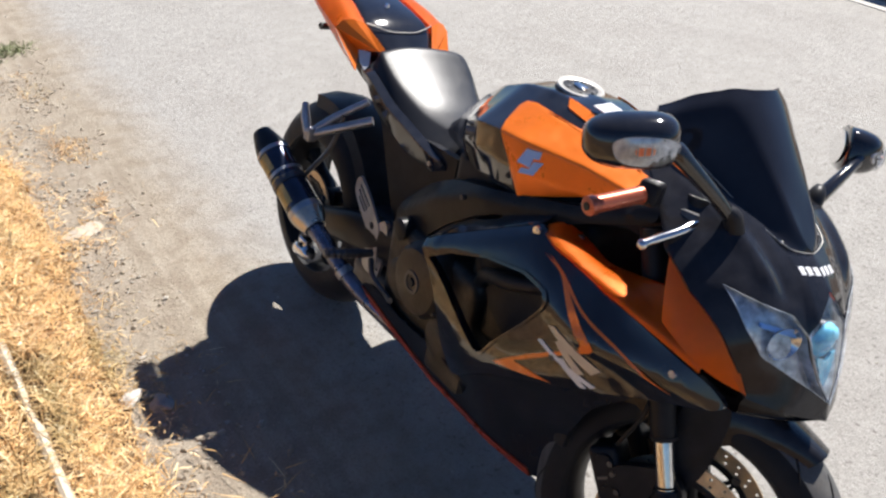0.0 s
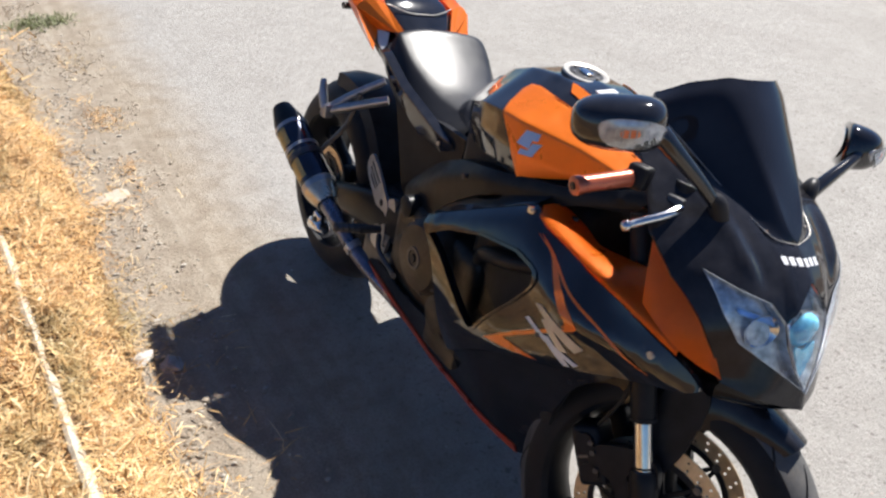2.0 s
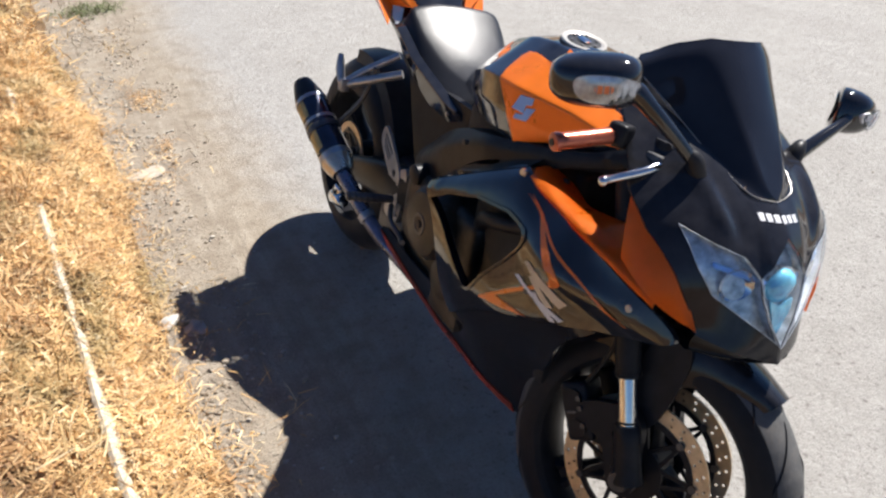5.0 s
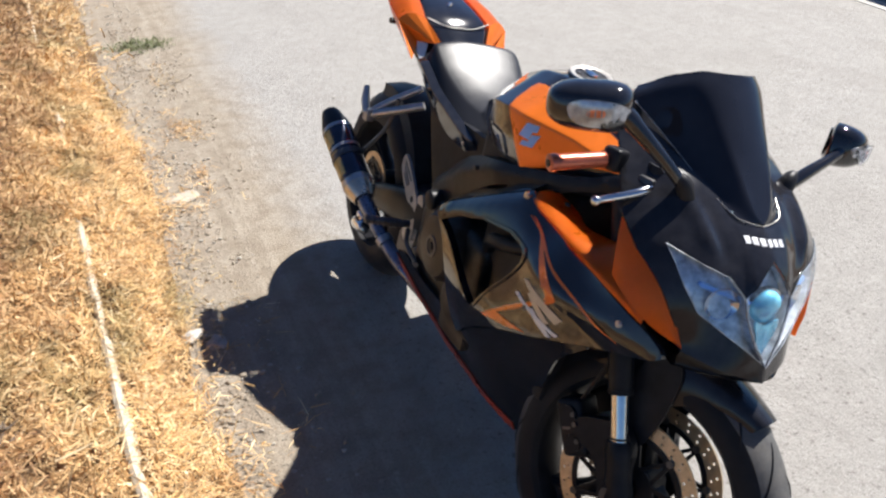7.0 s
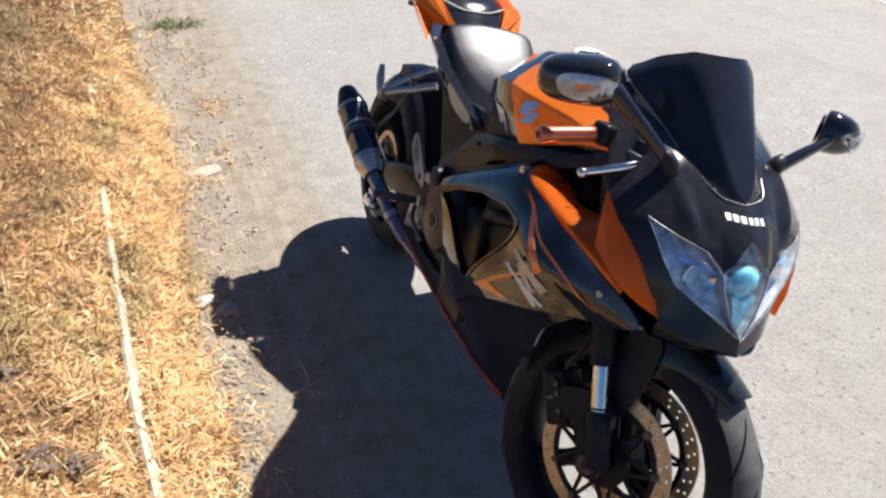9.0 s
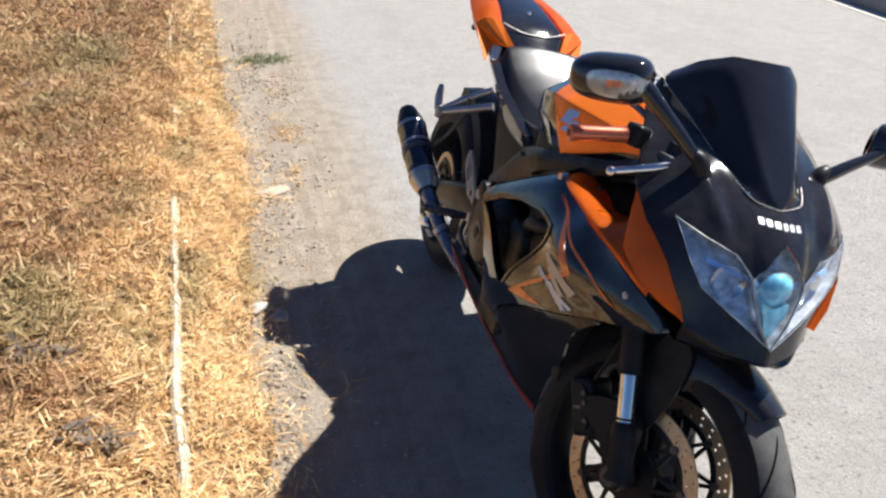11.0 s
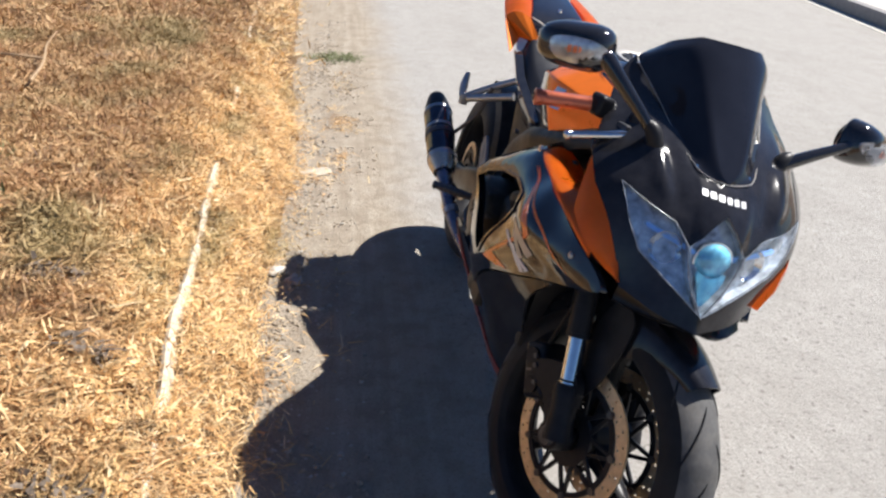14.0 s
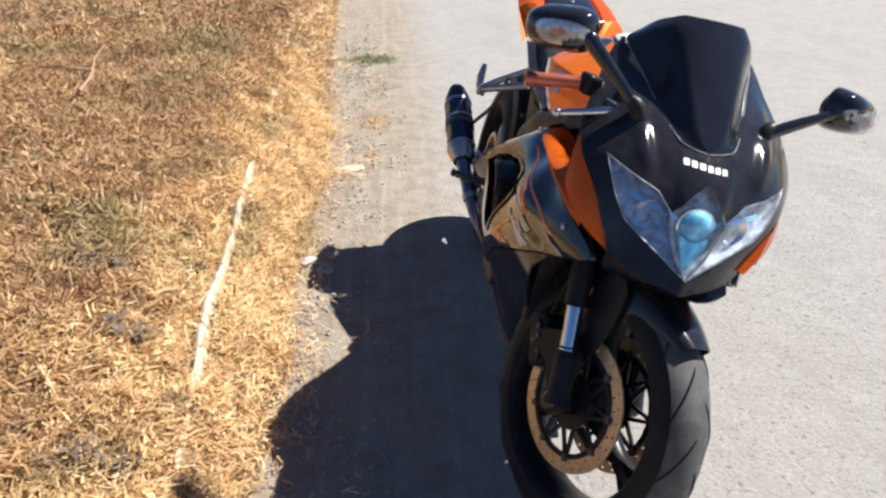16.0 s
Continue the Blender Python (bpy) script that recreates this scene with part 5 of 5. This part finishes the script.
for s, _ in SIDES:
    def cover_top(y):
        return (float(np.interp(y, [.84, .90, 1.075, 1.19, 1.25], [.120, .134, .158, .156, .150])), float(np.interp(y, [.84, .90, 1.075, 1.19, 1.25], [.712, .720, .784, .834, .842])))

    def cover_skin(y, z, d, s=s):
        w, zt = cover_top(y)
        return (SX + s * (w - .42 * (zt - z) - d), y, z)

    def ledge_skin(y, u, d, s=s):
        w, zt = cover_top(y)
        return (SX + s * (w - u), y, zt + .30 * u - d)
    edge = [(y, cover_top(y)[1]) for y in np.linspace(1.235, .845, 16)]
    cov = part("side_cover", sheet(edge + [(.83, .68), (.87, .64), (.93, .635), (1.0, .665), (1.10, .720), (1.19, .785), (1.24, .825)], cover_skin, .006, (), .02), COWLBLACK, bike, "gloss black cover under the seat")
    part("cover_ledge", sheet([(y, 0.0) for y in np.linspace(.86, 1.22, 14)] + [(y, .026) for y in np.linspace(1.22, .86, 14)], ledge_skin, .004, (), .02), BLACK, cov)
    part("cover_screw", tube([(SX + s * .10, .895, .695), (SX + s * .128, .895, .695)], .006, 10), ALU, cov)
    # tail panel: upper face, outer face and a cut front corner
    lines = [spline(c, 15) for c in ([(.110, 1.305, .942), (.094, 1.42, .982), (.077, 1.55, 1.008), (.056, 1.68, 1.030)], [(.140, 1.322, .951), (.122, 1.43, .988), (.101, 1.56, 1.012), (.074, 1.69, 1.034)], [(.166, 1.332, .946), (.156, 1.43, .976), (.134, 1.56, 1.002), (.102, 1.69, 1.025)], [(.188, 1.335, .925), (.180, 1.43, .950), (.156, 1.56, .980), (.120, 1.69, 1.005)], [(.176, 1.295, .876), (.172, 1.40, .912), (.150, 1.54, .952), (.116, 1.68, .990)], [(.160, 1.25, .828), (.155, 1.37, .874), (.136, 1.52, .925), (.106, 1.67, .972)])]
    bm = grid_mesh([[(SX + s * p[0], p[1], p[2]) for p in row] for row in zip(*lines)])
    bmesh.ops.solidify(bm, geom=list(bm.faces), thickness=.004)
    tl = part("tail_panel", bm, ORANGE, bike, "metallic orange tail panel")

    def facets(name, pts, faces, material, parent, label=""):
        fm = bmesh.new()
        vs = [fm.verts.new((SX + s * p[0], p[1], p[2])) for p in pts]
        for f in faces:
            fm.faces.new([vs[q] for q in f])
        bmesh.ops.recalc_face_normals(fm, faces=fm.faces)
        bmesh.ops.solidify(fm, geom=list(fm.faces), thickness=.003)
        return part(name, fm, material, parent, label, False)
    facets("tail_corner", [(.110, 1.305, .942), (.140, 1.322, .951), (.166, 1.332, .946), (.188, 1.335, .925), (.076, 1.240, .886), (.092, 1.246, .882), (.128, 1.296, .874), (.160, 1.25, .828)], [(0, 1, 5, 4), (1, 2, 5), (2, 3, 5), (3, 6, 5), (3, 7, 6)], ORANGE, tl, "faceted orange tail corner beside the seat")
    facets("seat_flap", [(.130, 1.297, .878), (.110, 1.262, .876), (.122, 1.243, .846), (.137, 1.241, .833), (.142, 1.262, .850)], [(0, 1, 2, 3, 4)], WHITE, tl, "small white trim piece beside the seat")
hump = part("seat_cowl", loft([[(SX - w, y, z0), (SX - w * .92, y, z1 - .006), (SX - w * .5, y, z1 + .002), (SX, y, z1 + .004), (SX + w * .5, y, z1 + .002), (SX + w * .92, y, z1 - .006), (SX + w, y, z0), (SX, y, z0 - .01)] for y, w, z0, z1 in ((1.215, .072, .84, .872), (1.245, .079, .86, .892), (1.305, .110, .91, .938), (1.36, .103, .93, .966), (1.45, .090, .95, .992), (1.55, .077, .97, 1.014), (1.66, .060, .99, 1.034))], 36, 36), BLACK, bike, "gloss black seat cowl between the orange tail panels")
part("cowl_seam", tube([(SX - .108, 1.305, .946), (SX - .085, 1.294, .940), (SX - .045, 1.284, .930), (SX, 1.281, .929), (SX + .045, 1.284, .930), (SX + .085, 1.294, .940), (SX + .108, 1.305, .946)], .0018, 6, 30), SILVER, hump)
part("cowl_bolt", tube([(SX, 1.384, .978), (SX, 1.382, .986)], [.008, .006], 12), CHROME, hump)
part("undertail", loft([[(SX - w, y, z0), (SX - w, y, z1), (SX, y, z1), (SX + w, y, z1), (SX + w, y, z0), (SX, y, z0 - .01)] for y, w, z0, z1 in ((1.2, .09, .75, .83), (1.35, .10, .81, .87), (1.5, .09, .88, .93), (1.66, .06, .95, .975))], 14, 20), PLASTIC, bike)
part("rear_indicator", loft([[(-.060 - u, 1.52 + dy, .885 + dz) for dy, dz in ((-.014, 0), (0, .010), (.014, 0), (0, -.010))] for u in (0, .015, .03, .036)], 8, 14), PLASTIC, bike)
# Chamber block added and lengthened to close a sunlit gap in the bike's shadow.
part("exhaust_chamber", block(-.12, .15, .72, 1.15, .17, .33, .04, 4), DARKALU, bike, "dusty exhaust chamber under the engine, added to block stray sun")

# swingarm, footrests, exhaust
for s, _ in SIDES:
    arm = part("swingarm", loft([[(s * x0, y, z - h), (s * x0, y, z + h), (s * x1, y, z + h * .9), (s * x1, y, z - h * .9)] for y, z, h, x0, x1 in ((.83, .45, .055, .08, .14), (1.0, .43, .055, .10, .145), (1.2, .385, .045, .105, .15), (1.38, .335, .032, .105, .145), (1.52, .315, .025, .105, .14))], 22, 24), FRAME, bike, "dark alloy swingarm")
    part("axle_block", block(s * .145 - .006, s * .145 + .006, 1.40, 1.52, .295, .345, .005), DARKALU, arm)
    HEEL = [(1.112, .575), (1.08, .565), (1.02, .515), (.985, .475), (.985, .44), (.975, .38), (1.0, .335), (1.045, .345), (1.035, .40), (1.035, .44), (1.075, .475), (1.125, .53)]
    heel = part("heel_guard", sheet(rounded(HEEL, 60), on_plane(.150, s), .008, [stadium((1.098, .556), (1.045, .518), .004), stadium((1.102, .540), (1.056, .504), .004), stadium((1.100, .521), (1.066, .494), .004), circle(1.020, .470, .011)], .018), ALU, bike, "silver alloy heel guard and footrest bracket")
    part("rearset_bracket", sheet(rounded([(.992, .485), (.958, .505), (.942, .45), (.955, .38), (.970, .335), (.992, .335), (.990, .39), (.980, .44)], 40), on_plane(.147, s), .012, [circle(.966, .468, .008), circle(.972, .36, .006)], .02), ALU, bike, "grey alloy footrest bracket")
    peg = part("foot_peg", tube([(s * .16, .985, .405), (s * .20, .99, .408), (s * .29, 1.003, .414), (s * .295, 1.004, .414)], [.011, .0125, .011, .008], 14), DARKALU, bike, "ribbed alloy rider footrest")
    for k in range(6):
        q = Vector((s * .205, .99, .408)).lerp(Vector((s * .288, 1.003, .414)), k / 5)
        part("peg_rib", tube([q - Vector((s * .003, 0, 0)), q + Vector((s * .003, 0, 0))], .0142, 12), DARKALU, peg)
    hang = part("passenger_hanger", merge(tube([(s * .075, 1.20, .70), (s * .215, 1.295, .635)], .013, 12), tube([(s * .075, 1.235, .745), (s * .15, 1.275, .69), (s * .215, 1.295, .640)], .011, 12, 8), block(s * .215 - .014, s * .215 + .014, 1.278, 1.312, .615, .655, .007)), ALU, bike, "grey alloy passenger footrest hanger")
    part("folded_peg", tube([(s * .222, 1.30, .64), (s * .222, 1.318, .675), (s * .215, 1.34, .712)], [.012, .014, .009], 12), ALU, hang)
    part("brake_pedal", tube([(s * .16, .985, .385), (s * .185, .93, .37), (s * .19, .86, .36), (s * .21, .80, .37)], [.008, .007, .007, .008], 10, 16), DARKALU, bike)

A, B = Vector((-.238, 1.165, .402)), Vector((-.272, 1.485, .572))
axis = (B - A).normalized()
can = part("muffler", tube([A, A + axis * .03, A + axis * .06, B - axis * .10, B - axis * .075], [.030, .043, .049, .049, .047], 28), CANBLUE, bike, "dark blue-black slip-on muffler with metal bands")
part("end_cap", tube([B - axis * .085, B - axis * .06, B - axis * .01, B], [.048, .046, .032, .028], 28), PLASTIC, can)
part("muffler_core", tube([B - axis * .02, B + axis * .004], .020, 20), DARKALU, can)
for k, w in ((.052, .016), (.190, .010), (.272, .012)):
    part("band", tube([A + axis * k, A + axis * (k + w)], .0510, 28), ALU, can, "bright metal clamp band")
part("heat_ring", tube([A + axis * .002, A + axis * .03, A + axis * .055, A + axis * .072], [.033, .0450, .0508, .0508], 28), TITAN, can)
SIDEV = axis.cross(Vector((1, 0, 0))).normalized()
for k, w, h in ((.084, .095, .020), (.206, .058, .018)):
    bm = bmesh.new()
    rows = []
    for t in np.linspace(k, k + w, 6):
        row = []
        for a in np.linspace(-.9, .6, 9):
            out = (Vector((-1, 0, 0)) * math.cos(a) - SIDEV * math.sin(a))
            row.append(A + axis * t + out * .0499)
        rows.append(row)
    part("label_bar", grid_mesh(rows), PLATE, can, "worn metal name plate without letters")
part("muffler_strap", merge(tube([A + axis * .16 + Vector((.04, 0, .03)), (-.16, 1.27, .60), (-.14, 1.25, .70)], .007, 8, 10), tube([A + axis * .155, A + axis * .175], .0525, 24)), DARKALU, can)
pipe = part("exhaust_pipe", tube([(-.03, .62, .20), (-.10, .80, .22), (-.165, .93, .27), (-.20, 1.02, .315), tuple(A + axis * .01)], [.028, .026, .022, .021, .025], 20, 30), PIPE, bike, "heat-blued exhaust pipe")
part("pipe_clamp", tube([(-.203, 1.03, .322), (-.209, 1.045, .332)], .026, 20), ALU, pipe)
rear_caliper = part("rear_caliper", merge(tube([(-.128, 1.455, .186), (-.132, 1.44, .190), (-.136, 1.375, .204), (-.136, 1.362, .208)], [.020, .026, .025, .018], 20, 12), block(-.150, -.112, 1.385, 1.43, .200, .245, .010, 3)), CHROME, bike, "polished rear brake caliper under the axle")
part("caliper_pin", tube([(-.152, 1.41, .222), (-.158, 1.41, .222)], .008, 10), DARKALU, rear_caliper)
# Plain block added around the shock linkage's place to stop stray sun.
part("linkage_sun_block", block(-.075, .075, .98, 1.16, .26, .47, .03, 3), PLASTIC, bike)
# Dark sheets added to fill the gap below the seat, for subframe and shock.
for s in (-1, 1):
    part("dark_gap_filler", sheet([(.80, .74), (.80, .55), (.86, .44), (.95, .42), (1.05, .50), (1.10, .60), (1.15, .70), (1.22, .79), (1.10, .77), (.95, .74)], on_plane(.075, s), .02, (), .05), WHEELBLACK, bike)
part("rear_shock", tube([(0, .92, .45), (0, .98, .70)], .035, 16), PLASTIC, bike)
part("rear_hugger", grid_mesh([[(x * w, REAR[1] + r * math.cos(a), REAR[2] + r * math.sin(a)) for x, r in ((-1, .31), (-.9, .348), (0, .358), (.9, .348), (1, .31))] for a, w in zip(np.linspace(1.35, 3.0, 16), np.linspace(.075, .10, 16))]), PLASTIC, bike)
stand = part("side_stand", tube([(.13, .62, .30), (.20, .66, .20), (.262, .69, .085), (.285, .70, -.045)], [.014, .012, .011, .012], 12, 16), DARKALU, bike, "black steel side stand swung out")
part("stand_foot", moved(block(-.03, .03, -.02, .02, -.004, .004, .003), Matrix.Translation((.284, .70, -.054)) @ pose(0, 0, 0, 0, -LEAN, 0)), DARKALU, stand)
